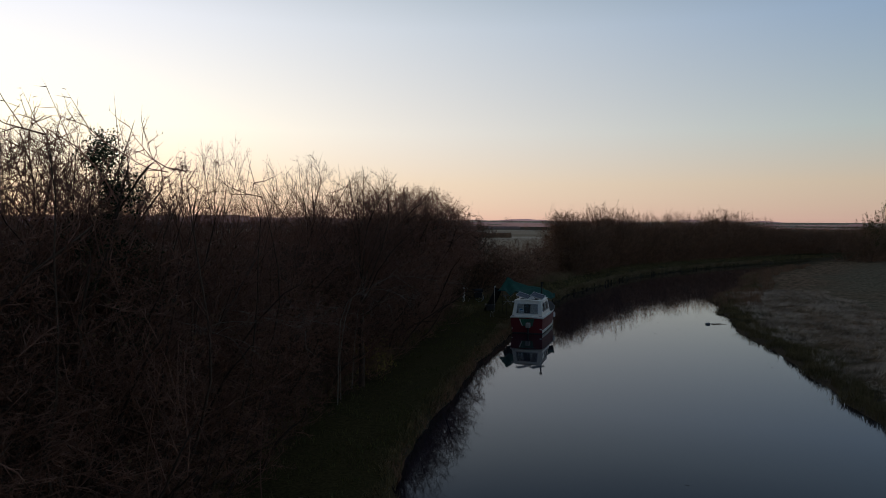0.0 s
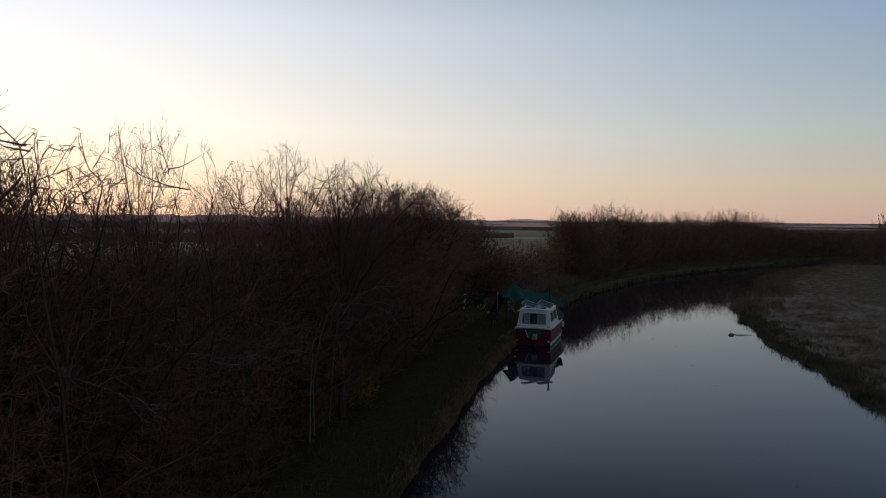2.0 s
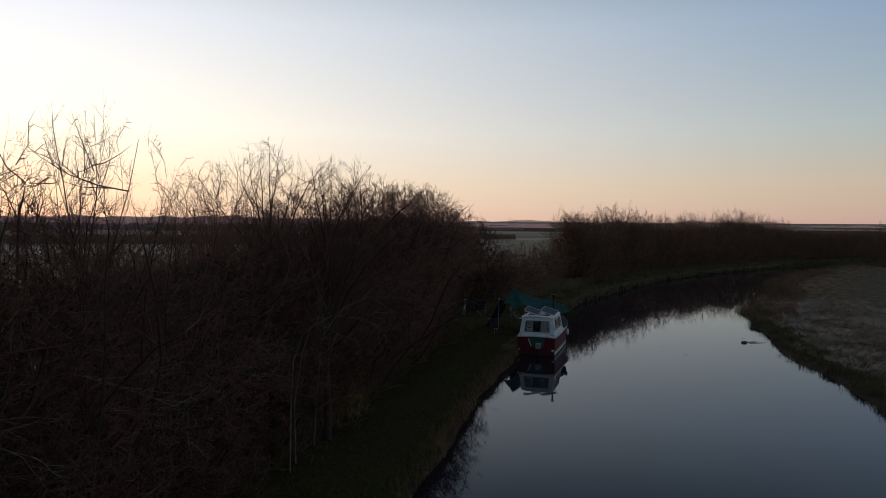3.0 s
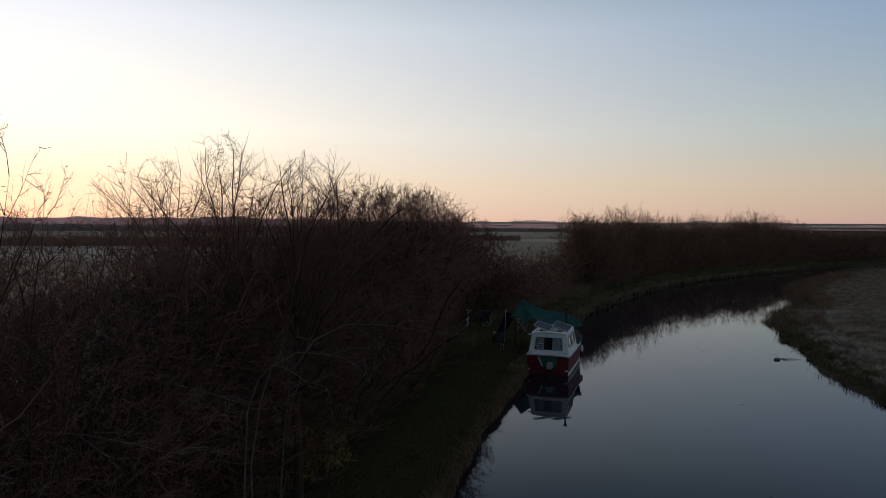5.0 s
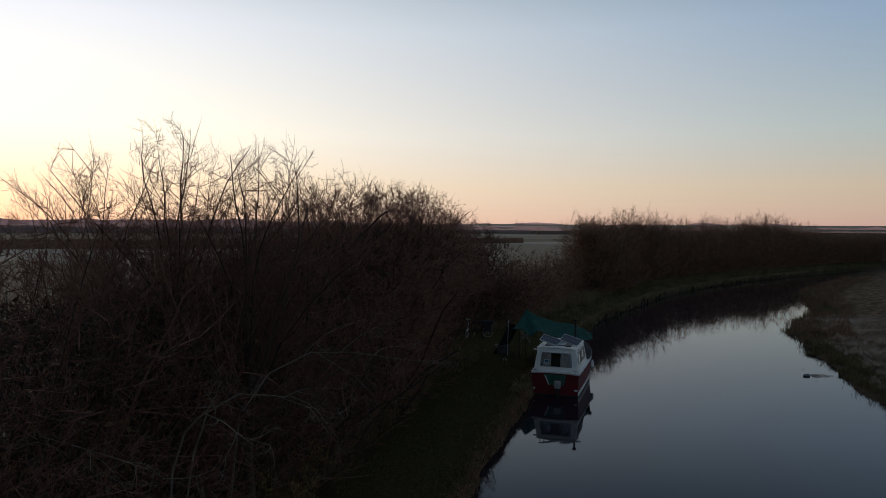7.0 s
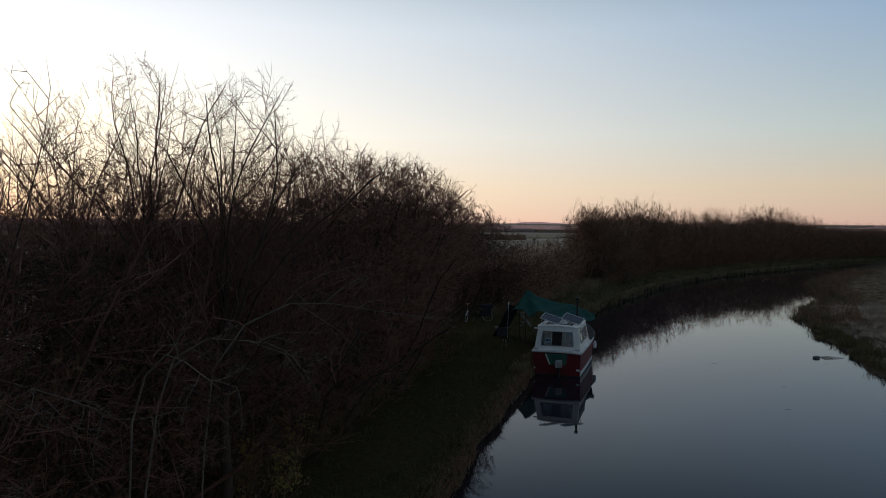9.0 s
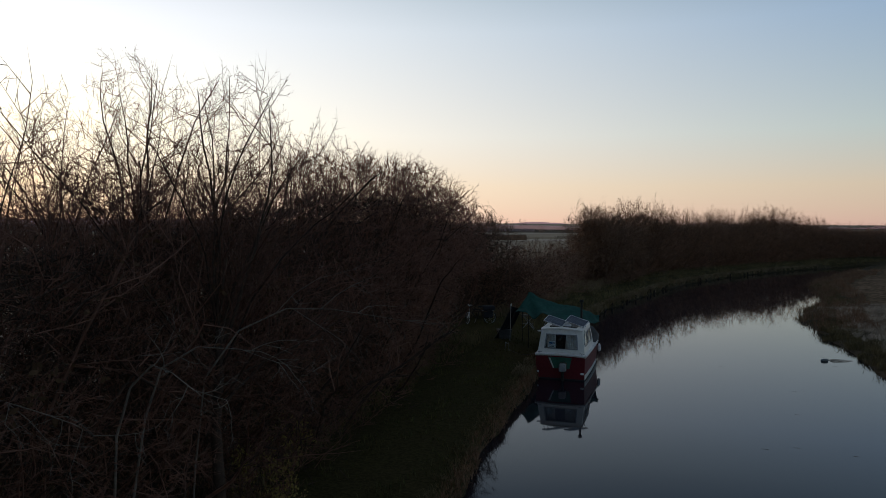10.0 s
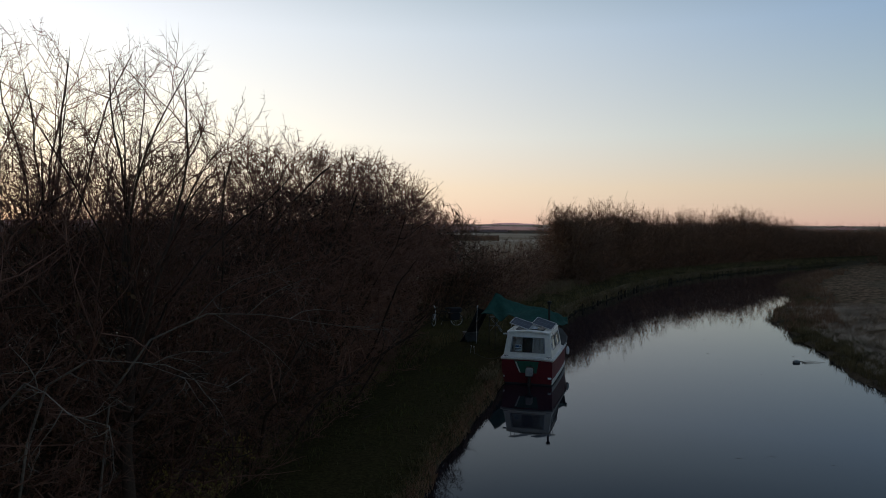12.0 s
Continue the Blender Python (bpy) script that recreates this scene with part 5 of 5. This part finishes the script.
    holes = [(0.14, 0.46, 0.30, 0.82), (0.56, 0.86, 0.30, 0.82)]
    for s in (-1, 1):
        part("cabin_side", pierced(lambda u, v: side(s, u, v), holes, 0.03, (-s, 0, -0.14)), WHITE_GRP, boat)
    part("cabin_front", pierced(front, [(0.12, 0.46, 0.3, 0.85), (0.54, 0.88, 0.3, 0.85)], 0.03, (0, -1, -0.3)), WHITE_GRP, boat)
    bm = B()
    rows = []
    for y, over in ((y0t - 0.05, 0.0), (y0t + 0.02, 0.03), (1.5, 0.03), (y1t, 0.02), (y1t + 0.04, 0.0)):
        rows.append([bm.verts.new((x, y, zt + (0.015 if over else -0.01) + 0.07 * (1 - (x / 0.9) ** 2))) for x in np.linspace(-wt_ - over - 0.01, wt_ + over + 0.01, 11)])
    for a, c in zip(rows, rows[1:]):
        for k in range(10):
            bm.faces.new((a[k], a[k + 1], c[k + 1], c[k]))
    got = bmesh.ops.extrude_face_region(bm, geom=bm.faces[:])
    bmesh.ops.translate(bm, verts=[v for v in got["geom"] if isinstance(v, bmesh.types.BMVert)], vec=(0, 0, -0.045))
    part("cabin_roof", bm, WHITE_GRP, boat)
    # rear window
    win = [back(0.14, 0.20), back(0.86, 0.20), back(0.86, 0.80), back(0.14, 0.80)]
    w = part("rear_window", frame_bars(win, 0.035, 0.05, (0, -1, 0.2), -0.03), GREY_METAL, boat, "dull metal window frame")
    bm = B()
    panel(bm, [p + Vector((0, 0.012, 0)) for p in win], 0.004, (0, 1, 0))
    part("pane", bm, GLASS, w).visible_shadow = False
    for u0, u1 in ((0.15, 0.36), (0.60, 0.85)):
        bm = B()
        cols = []
        for k in range(25):
            u = u0 + (u1 - u0) * k / 24
            pleat = 0.02 * math.sin(k * 1.7) + 0.008 * math.sin(k * 3.9)
            cols.append([bm.verts.new(back(u + (0.03 * (0.8 - v) * (1 if u0 < 0.5 else -1)), v) + Vector((0, 0.075 + pleat, 0))) for v in (0.16, 0.4, 0.62, 0.84)])
        for a, c in zip(cols, cols[1:]):
            for k in range(3):
                bm.faces.new((a[k], c[k], c[k + 1], a[k + 1]))
        part("curtain", bm, CURTAIN, w, "drawn grey-brown curtain")
    bm = B()
    panel(bm, [back(0.205, 0.25) + Vector((0, 0.03, 0)), back(0.36, 0.25) + Vector((0, 0.03, 0)), back(0.36, 0.50) + Vector((0, 0.03, 0)), back(0.205, 0.50) + Vector((0, 0.03, 0))], 0.004, (0, 1, 0))
    notice = part("notice", bm, PAPER, w, "white printed notice with a dark picture")
    for u0, u1, v0, v1, m in ((0.22, 0.30, 0.39, 0.46, BLUE_INK), (0.225, 0.345, 0.325, 0.35, STEEL_BLACK), (0.225, 0.345, 0.275, 0.295, STEEL_BLACK), (0.31, 0.345, 0.40, 0.45, STEEL_BLACK)):
        bm = B()
        panel(bm, [back(u0, v0) + Vector((0, 0.026, 0)), back(u1, v0) + Vector((0, 0.026, 0)), back(u1, v1) + Vector((0, 0.026, 0)), back(u0, v1) + Vector((0, 0.026, 0))], 0.003, (0, 1, 0))
        part("print", bm, m, notice)
    # side windows
    for s in (-1, 1):
        for h in holes:
            c = [side(s, h[0], h[2]), side(s, h[1], h[2]), side(s, h[1], h[3]), side(s, h[0], h[3])]
            w = part("side_window", frame_bars(c, 0.03, 0.025, (s, 0, 0.14), -0.015), GREY_METAL, boat, "dull metal window frame")
            bm = B()
            panel(bm, [p + Vector((-s * 0.012, 0, 0)) for p in c], 0.004, (-s, 0, 0))
            part("pane", bm, GLASS, w).visible_shadow = False
            bm = B()
            panel(bm, [p + Vector((-s * 0.10, 0, 0)) for p in (c[0], c[1].lerp(c[0], 0.55), c[2].lerp(c[3], 0.55), c[3])], 0.01, (-s, 0, 0))
            part("curtain", bm, CURTAIN, w)
    bm = B()
    c = [side(1, 0.03, 0.34), side(1, 0.11, 0.34), side(1, 0.11, 0.62), side(1, 0.03, 0.62)]
    panel(bm, [p + Vector((0.003, 0, 0)) for p in c], 0.004, (1, 0, 0.14))
    sticker = part("licence_disc", bm, PAPER, boat, "pale paper licence with dark print")
    for v in (0.40, 0.46, 0.54):
        bm = B()
        panel(bm, [side(1, 0.04, v) + Vector((0.009, 0, 0)), side(1, 0.10, v) + Vector((0.009, 0, 0)), side(1, 0.10, v + 0.03) + Vector((0.009, 0, 0)), side(1, 0.04, v + 0.03) + Vector((0.009, 0, 0))], 0.003, (1, 0, 0.14))
        part("print", bm, STEEL_BLACK, sticker)
    # cabin inside: floor, and an added black panel standing in for the interior's gloom
    bm = B()
    box(bm, -0.93, 0.93, 0.25, 3.0, 1.045, 1.06)
    part("cabin_floor", bm, WOOD, boat)
    part("interior_dark_panel", box(B(), -0.86, 0.86, 0.95, 0.98, 1.06, 1.93), STEEL_BLACK, boat, "added black panel that darkens the view into the cabin")
    # grab rails on the roof
    for x in (-0.70, 0.70):
        bm = B()
        tube(bm, [(x, 0.75, zt + 0.02), (x, 0.80, zt + 0.10), (x, 1.4, zt + 0.11), (x, 2.0, zt + 0.10), (x, 2.05, zt + 0.02)], 0.014, 6)
        part("grab_rail", bm, WHITE_PAINT, boat)
    # a bracket lamp on the port cabin corner
    bm = B()
    box(bm, -1.02, -0.80, 0.36, 0.44, zt - 0.12, zt - 0.07, bevel=0.012)
    part("bracket", bm, WHITE_PAINT, boat)
    # dark sliding hatch
    part("hatch", box(B(), -0.55, 0.58, 0.55, 1.75, zt + 0.055, zt + 0.098, bevel=0.012), STEEL_BLACK, boat, "dark sliding roof hatch")
    # crumpled white cover on the roof
    bm = B()
    r = random.Random(3)
    rows = [[bm.verts.new((-0.30 + 0.10 * i, 0.75 + 0.1 * j, zt + 0.102 + (0.10 * math.sin(0.9 * i + 0.5) ** 2 * math.sin(j * 0.75) ** 2 + r.uniform(0, 0.035)) * (0 < i < 6 and 0 < j < 5))) for j in range(6)] for i in range(7)]
    for a, c in zip(rows, rows[1:]):
        for k in range(5):
            bm.faces.new((a[k], c[k], c[k + 1], a[k + 1]))
    part("roof_cover", bm, WHITE_PAINT, boat, "crumpled white sheet between the panels")
    # flue
    bm = B()
    tube(bm, [(0.52, 2.42, zt + 0.02), (0.52, 2.42, zt + 0.95)], 0.045, 12)
    flue = part("flue", bm, STEEL_BLACK, boat, "black stove flue")
    bm = B()
    tube(bm, [(0.52, 2.42, zt + 0.93), (0.52, 2.42, zt + 0.95), (0.52, 2.42, zt + 1.03), (0.52, 2.42, zt + 1.05)], [0.05, 0.085, 0.09, 0.06], 12)
    part("cowl", bm, STEEL_BLACK, flue)
    bm = B()
    tube(bm, [(0.52, 2.42, zt + 0.0), (0.52, 2.42, zt + 0.08)], [0.09, 0.055], 12)
    part("collar", bm, GREY_METAL, flue)
    # outboard motor
    motor = part("outboard_motor", box(B(), 0.0, 0.27, -0.40, -0.08, 0.40, 0.70, bevel=0.05), OUTBOARD, boat, "grey outboard motor tilted on its bracket")
    part("cowling_band", box(B(), -0.005, 0.275, -0.405, -0.075, 0.385, 0.415, bevel=0.01), RUBBER, motor)
    part("leg", box(B(), 0.08, 0.19, -0.30, -0.14, -0.35, 0.40, bevel=0.03), STEEL_BLACK, motor)
    part("clamp", box(B(), 0.05, 0.21, -0.12, 0.02, 0.40, 0.62, bevel=0.015), STEEL_BLACK, motor)
    bm = B()
    tube(bm, [(0.13, -0.10, 0.72), (0.20, 0.05, 0.80), (0.26, 0.12, 0.86)], 0.018, 6)
    part("tiller", bm, RUBBER, motor)
    part("bracket_plate", box(B(), -0.02, 0.28, -0.03, -0.016, 0.42, 0.72, bevel=0.004), WOOD, boat)
    # fenders on the water side
    for y, m in ((3.7, WHITE_PAINT),):
        x = 1.16
        bm = B()
        tube(bm, [(x, y, 0.62), (x, y, 0.65), (x, y, 0.70), (x, y, 0.86), (x, y, 0.92), (x, y, 0.98)], [0.03, 0.06, 0.075, 0.075, 0.05, 0.02], 10)
        f = part("fender", bm, m, boat, "hanging boat fender")
        bm = B()
        tube(bm, [(x, y, 0.98), (1.05, y, 1.10)], 0.01, 5)
        part("lanyard", bm, ROPE, f)
    # cleats
    for x in (-0.85, 0.85):
        bm = B()
        tube(bm, [(x - 0.09, 0.05, 1.09), (x - 0.05, 0.05, 1.105), (x + 0.05, 0.05, 1.105), (x + 0.09, 0.05, 1.09)], 0.014, 6)
        tube(bm, [(x, 0.05, 1.03), (x, 0.05, 1.10)], 0.016, 6)
        part("cleat", bm, GREY_METAL, boat)


make_boat()


def solar_panel(m, tilt_legs, label):
    """A framed solar panel, its cells showing, propped on legs; its origin is the low edge's middle."""
    ob = thing("solar_panel", label, "solar panel", "solar panels on the cabin roof", at=m)
    lw, ll = 0.30, 0.84
    part("cells", box(B(), -ll / 2 + 0.02, ll / 2 - 0.02, 0.02, 2 * lw - 0.02, 0.0, 0.022), SOLAR, ob, "dark blue glazed cells")
    for x0, x1, y0, y1 in ((-ll / 2, ll / 2, 0, 0.022), (-ll / 2, ll / 2, 2 * lw - 0.022, 2 * lw), (-ll / 2, -ll / 2 + 0.022, 0.022, 2 * lw - 0.022), (ll / 2 - 0.022, ll / 2, 0.022, 2 * lw - 0.022)):
        part("edge", box(B(), x0, x1, y0, y1, -0.012, 0.028, bevel=0.003), ALU, ob)
    for k in range(1, 6):
        x = -ll / 2 + ll * k / 6
        part("cell_line", box(B(), x - 0.0025, x + 0.0025, 0.03, 2 * lw - 0.03, 0.0225, 0.0245), CELL_LINE, ob)
    part("cell_line", box(B(), -ll / 2 + 0.03, ll / 2 - 0.03, lw - 0.0025, lw + 0.0025, 0.025, 0.0268), CELL_LINE, ob)
    for x, y, drop in tilt_legs:
        bm = B()
        tube(bm, [(x, y, 0.0), (x, y - 0.05, -drop)], 0.012, 6)
        part("leg", bm, ALU, ob)
    return ob


ROOF = 2.06
solar_panel(BOAT @ pose(-0.42, 0.55, ROOF + 0.13, 17, 15, -8), [(-0.35, 0.1, 0.2), (0.35, 0.1, 0.1), (-0.35, 0.52, 0.28), (0.35, 0.52, 0.22)], "tilted solar panel with pale frame on the cabin roof")
solar_panel(BOAT @ pose(0.44, 0.80, ROOF + 0.12, 19, 15, -10), [(-0.35, 0.1, 0.2), (0.35, 0.1, 0.1), (-0.35, 0.52, 0.28), (0.35, 0.52, 0.22)], "second solar panel propped beside the stove flue")


# ---- the camp beside the boat ----
def make_tarpaulin():
    front = [(2.96, 46.9, 2.22), (3.65, 46.6, 2.26), (4.3, 46.45, 2.22), (5.3, 46.4, 1.88), (6.2, 46.6, 1.78), (6.9, 46.8, 1.78)]
    ridge = [(3.65, 47.4, 3.12), (4.23, 47.5, 2.89), (5.06, 47.5, 2.58), (5.83, 47.5, 2.45), (6.27, 47.5, 2.32), (6.95, 47.3, 2.10)]
    rear = [(3.5, 49.2, 2.1), (4.3, 49.4, 1.9), (5.2, 49.3, 1.8), (5.9, 49.0, 1.7), (6.5, 48.6, 1.7), (7.0, 48.2, 1.75)]

    def run(line, s):
        d = s * (len(line) - 1)
        i = min(int(d), len(line) - 2)
        return Vector(line[i]).lerp(Vector(line[i + 1]), d - i)

    bm = B()
    rows = []
    n, k = 40, 13
    for i in range(n + 1):
        s = i / n
        f, g, h = run(front, s), run(ridge, s), run(rear, s)
        row = []
        for j in range(2 * k + 1):
            u = j / k
            p = f.lerp(g, u) if u <= 1 else g.lerp(h, u - 1)
            p.z -= 0.09 * math.sin(math.pi * (u % 1.0)) * (1 - 0.4 * s)
            p.z -= 0.30 * max(0.0, 1 - abs(s - 0.26 * (1 - u)) / 0.10) * min(1.0, 2.2 * (1 - u)) if u <= 1 else 0.0
            p.z += 0.045 * math.sin(46 * s + 5 * u) * smooth(0.72, 0.95, s) + 0.03 * math.sin(21 * s - 6 * u) * (1 - s)
            p.z += 0.035 * noise.noise(p * 2.1) + 0.02 * noise.noise(p * 6.3) + 0.03 * math.sin(9 * s + 2.5 * u) * math.sin(math.pi * (u / 2))
            row.append(bm.verts.new(p))
        rows.append(row)
    for a, c in zip(rows, rows[1:]):
        for j in range(2 * k):
            bm.faces.new((a[j], a[j + 1], c[j + 1], c[j]))
    for f in bm.faces:
        f.smooth = True
    ob = thing("tarpaulin_shelter", "green tarpaulin stretched from poles over the boat's bow", "tarpaulin")
    sheet = part("sheet", bm, TARP, ob, "creased green tarpaulin")
    mod = sheet.modifiers.new("thick", "SOLIDIFY")
    mod.thickness = 0.006
    g = gz(3.5, 49.2)
    for name, p, q, m in (("ridge_pole", (3.66, 47.42, gz(3.66, 47.42) - 0.1), (3.66, 47.42, 3.12), STEEL_BLACK), ("rear_pole", (3.5, 49.2, g - 0.1), (3.5, 49.2, 2.10), STEEL_BLACK),
                          ("front_pole", (2.88, 49.2, g - 0.1), (2.92, 49.25, 2.28), WHITE_PAINT)):
        bm = B()
        tube(bm, [p, q], 0.018 if m is not WHITE_PAINT else 0.010, 8)
        part(name, bm, m, ob, "pale tent pole" if m is WHITE_PAINT else "")
    bm = B()
    tube(bm, [(2.92, 49.25, 2.24), (2.93, 49.25, 2.30), (2.95, 49.24, 2.36)], [0.025, 0.04, 0.02], 8)
    part("pole_cap", bm, WHITE_PAINT, ob, "white rag tied round the pole top")
    for p, q in (((2.92, 49.25, 2.25), (3.5, 49.2, 2.10)), ((2.92, 49.25, 2.25), (2.0, 48.9, g)), ((2.96, 46.9, 2.20), (2.2, 46.4, gz(2.2, 46.4))), ((3.5, 49.2, 2.10), (2.7, 51.2, g))):
        bm = B()
        tube(bm, [p, q], 0.005, 4)
        part("guy_line", bm, ROPE, ob)
    # dark flap hung between pole and ground
    bm = B()
    rows = []
    for i in range(9):
        u = i / 8
        top = Vector((2.95, 49.3, 2.22)).lerp(Vector((3.44, 49.3, 2.08)), u)
        foot = Vector((2.1, 49.5, g + 0.02)).lerp(Vector((2.75, 50.3, g + 0.02)), u)
        rows.append([bm.verts.new(top.lerp(foot, v / 7) + Vector((0.0, 0.03 * math.sin(i * 1.9 + v), -0.10 * math.sin(math.pi * v / 7)))) for v in range(8)])
    for a, c in zip(rows, rows[1:]):
        for k2 in range(7):
            bm.faces.new((a[k2], c[k2], c[k2 + 1], a[k2 + 1]))
    flap = part("flap", bm, DARK_CLOTH, ob, "dark cloth side flap")
    flap.modifiers.new("thick", "SOLIDIFY").thickness = 0.006


make_tarpaulin()


def storage_crate(x, y):
    ob = thing("storage_crate", "lidded grey plastic crate on the towpath grass", "crate", at=pose(x, y, gz(x, y), 0, 0, 12))
    bm = B()
    v = [bm.verts.new(p) for p in ((-0.28, -0.2, 0.0), (0.28, -0.2, 0.0), (0.28, 0.2, 0.0), (-0.28, 0.2, 0.0), (-0.33, -0.24, 0.42), (0.33, -0.24, 0.42), (0.33, 0.24, 0.42), (-0.33, 0.24, 0.42))]
    for f in ((0, 3, 2, 1), (4, 5, 6, 7), (0, 1, 5, 4), (1, 2, 6, 5), (2, 3, 7, 6), (3, 0, 4, 7)):
        bm.faces.new([v[i] for i in f])
    bmesh.ops.bevel(bm, geom=bm.edges[:], offset=0.02, segments=2, affect="EDGES")
    part("tub", bm, PLASTIC_GREY, ob)
    part("lid", box(B(), -0.35, 0.35, -0.26, 0.26, 0.422, 0.47, bevel=0.015), PLASTIC_GREY, ob)
    for s in (-1, 1):
        part("handle", box(B(), s * 0.37 - 0.02, s * 0.37 + 0.02, -0.09, 0.09, 0.34, 0.40, bevel=0.01), RUBBER, ob)


storage_crate(2.62, 49.75)


def folding_frame(x, y):
    ob = thing("folding_frame", "pale tubular folding table frame behind the tarpaulin", "table", at=pose(x, y, gz(x, y), 0, 0, -10))
    for k in (-1, 1):
        for s in (-1, 1):
            bm = B()
            tube(bm, [(s * 0.32, k * 0.22, 0), (-s * 0.30, k * 0.20, 0.74)], 0.012, 6)
            part("leg", bm, GREY_METAL, ob)
    for z in (0.30, 0.745):
        bm = B()
        tube(bm, [(-0.32, -0.22, z), (0.32, -0.22, z)], 0.011, 6)
        part("crossbar", bm, GREY_METAL, ob)
    part("top", box(B(), -0.4, 0.4, -0.26, 0.26, 0.752, 0.775, bevel=0.006), WOOD, ob)


folding_frame(4.15, 53.4)


def mooring_stake(x, y, lean, label):
    ob = thing("mooring_stake", label, "stake", "mooring stakes", at=pose(x, y, gz(x, y), 0, lean, 20))
    bm = B()
    tube(bm, [(0, 0, -0.15), (0, 0, 0.30)], 0.014, 7)
    part("pin", bm, GREY_METAL, ob)
    bm = B()
    tube(bm, [(0.0 + 0.03 * math.cos(a), 0, 0.33 + 0.03 * math.sin(a)) for a in np.linspace(0, 2 * math.pi, 13)], 0.008, 6)
    part("eye", bm, WHITE_PAINT, ob, "white painted ring")


mooring_stake(2.5, 46.6, 8, "steel mooring pin with a white ring in the grass")
mooring_stake(2.68, 46.45, -6, "second mooring pin leaning in the grass")


def mooring_rope():
    a = BOAT @ Vector((-0.85, 0.05, 1.09))
    c = Vector((2.55, 46.5, gz(2.55, 46.5) + 0.12))
    ob = thing("mooring_rope", "slack mooring rope from stern cleat to bank pin", "rope")
    bm = B()
    tube(bm, [a.lerp(c, s) - Vector((0, 0, 0.22 * math.sin(math.pi * s))) for s in np.linspace(0, 1, 12)], 0.011, 6)
    part("line", bm, ROPE, ob)


mooring_rope()


def bicycle(m):
    ob = thing("bicycle", "white-forked bicycle with dark panniers parked by the hedge", "bicycle", at=m)

    def wheel(x, turn):
        c = Matrix.Translation((x, 0, 0.34)) @ Matrix.Rotation(turn, 4, "Z")
        bm = B()
        tube(bm, [c @ Vector((0.325 * math.cos(a), 0, 0.325 * math.sin(a))) for a in np.linspace(0, 2 * math.pi, 29)], 0.02, 6)
        w = part("wheel", bm, RUBBER, ob, "black tyre")
        bm = B()
        tube(bm, [c @ Vector((0.30 * math.cos(a), 0, 0.30 * math.sin(a))) for a in np.linspace(0, 2 * math.pi, 29)], 0.011, 6)
        part("rim", bm, ALU, w, "bright metal rim")
        for k in range(12):
            a = 2 * math.pi * k / 12
            bm = B()
            tube(bm, [c @ Vector((0.02 * math.cos(a), 0.02 * (-1) ** k, 0.02 * math.sin(a))), c @ Vector((0.30 * math.cos(a), 0, 0.30 * math.sin(a)))], 0.003, 3)
            part("spoke", bm, ALU, w)

    wheel(0.0, 1.0)
    wheel(1.22, 0.0)
    bars = {"down_tube": [(0.10, 0, 0.72), (0.52, 0, 0.30)], "top_tube": [(0.10, 0, 0.82), (0.66, 0, 0.78)], "seat_tube": [(0.52, 0, 0.30), (0.70, 0, 0.92)],
            "chain_stay": [(0.52, 0, 0.30), (1.22, 0, 0.34)], "seat_stay": [(0.66, 0, 0.78), (1.22, 0, 0.34)], "head_tube": [(0.11, 0, 0.66), (0.07, 0, 0.95)]}
    for name, pts in bars.items():
        bm = B()
        tube(bm, pts, 0.018, 7)
        part(name, bm, STEEL_BLACK if name != "head_tube" else WHITE_PAINT, ob)
    for s in (-1, 1):
        bm = B()
        tube(bm, [(0.11 + 0.03 * s, 0.045 * s, 0.68), (0.03 * s, 0.06 * s, 0.36)], 0.015, 6)
        part("fork_blade", bm, WHITE_PAINT, ob, "white fork blade")
    bm = B()
    tube(bm, [(0.22, -0.28, 1.02), (0.12, -0.22, 1.06), (0.07, -0.05, 1.0), (0.06, 0.05, 1.0), (0.04, 0.22, 1.06), (0.12, 0.29, 1.02)], 0.015, 6)
    part("handlebar", bm, WHITE_PAINT, ob, "white swept handlebar")
    part("saddle", box(B(), 0.58, 0.86, -0.07, 0.07, 0.92, 0.98, bevel=0.025), RUBBER, ob)
    part("carrier", box(B(), 0.78, 1.42, -0.07, 0.07, 0.715, 0.735, bevel=0.005), GREY_METAL, ob)
    for s in (-1, 1):
        part("pannier", box(B(), 0.84, 1.34, s * 0.17 - 0.08, s * 0.17 + 0.08, 0.36, 0.74, bevel=0.03), DARK_CLOTH, ob, "dark cloth pannier")
    part("bundle", box(B(), 0.80, 1.45, -0.24, 0.24, 0.745, 0.98, bevel=0.05), DARK_CLOTH, ob, "dark bundle strapped on the carrier")
    bm = B()
    tube(bm, [(0.50, 0.14, 0.28), (0.44, 0.16, 0.10), (0.40, 0.26, 0.0)], 0.01, 5)
    part("kick_stand", bm, GREY_METAL, ob)


bicycle(pose(0.74, 54.6, gz(0.74, 54.6), 0, 0, 12) @ Matrix.Diagonal((1.08, 1.08, 1.08, 1)))
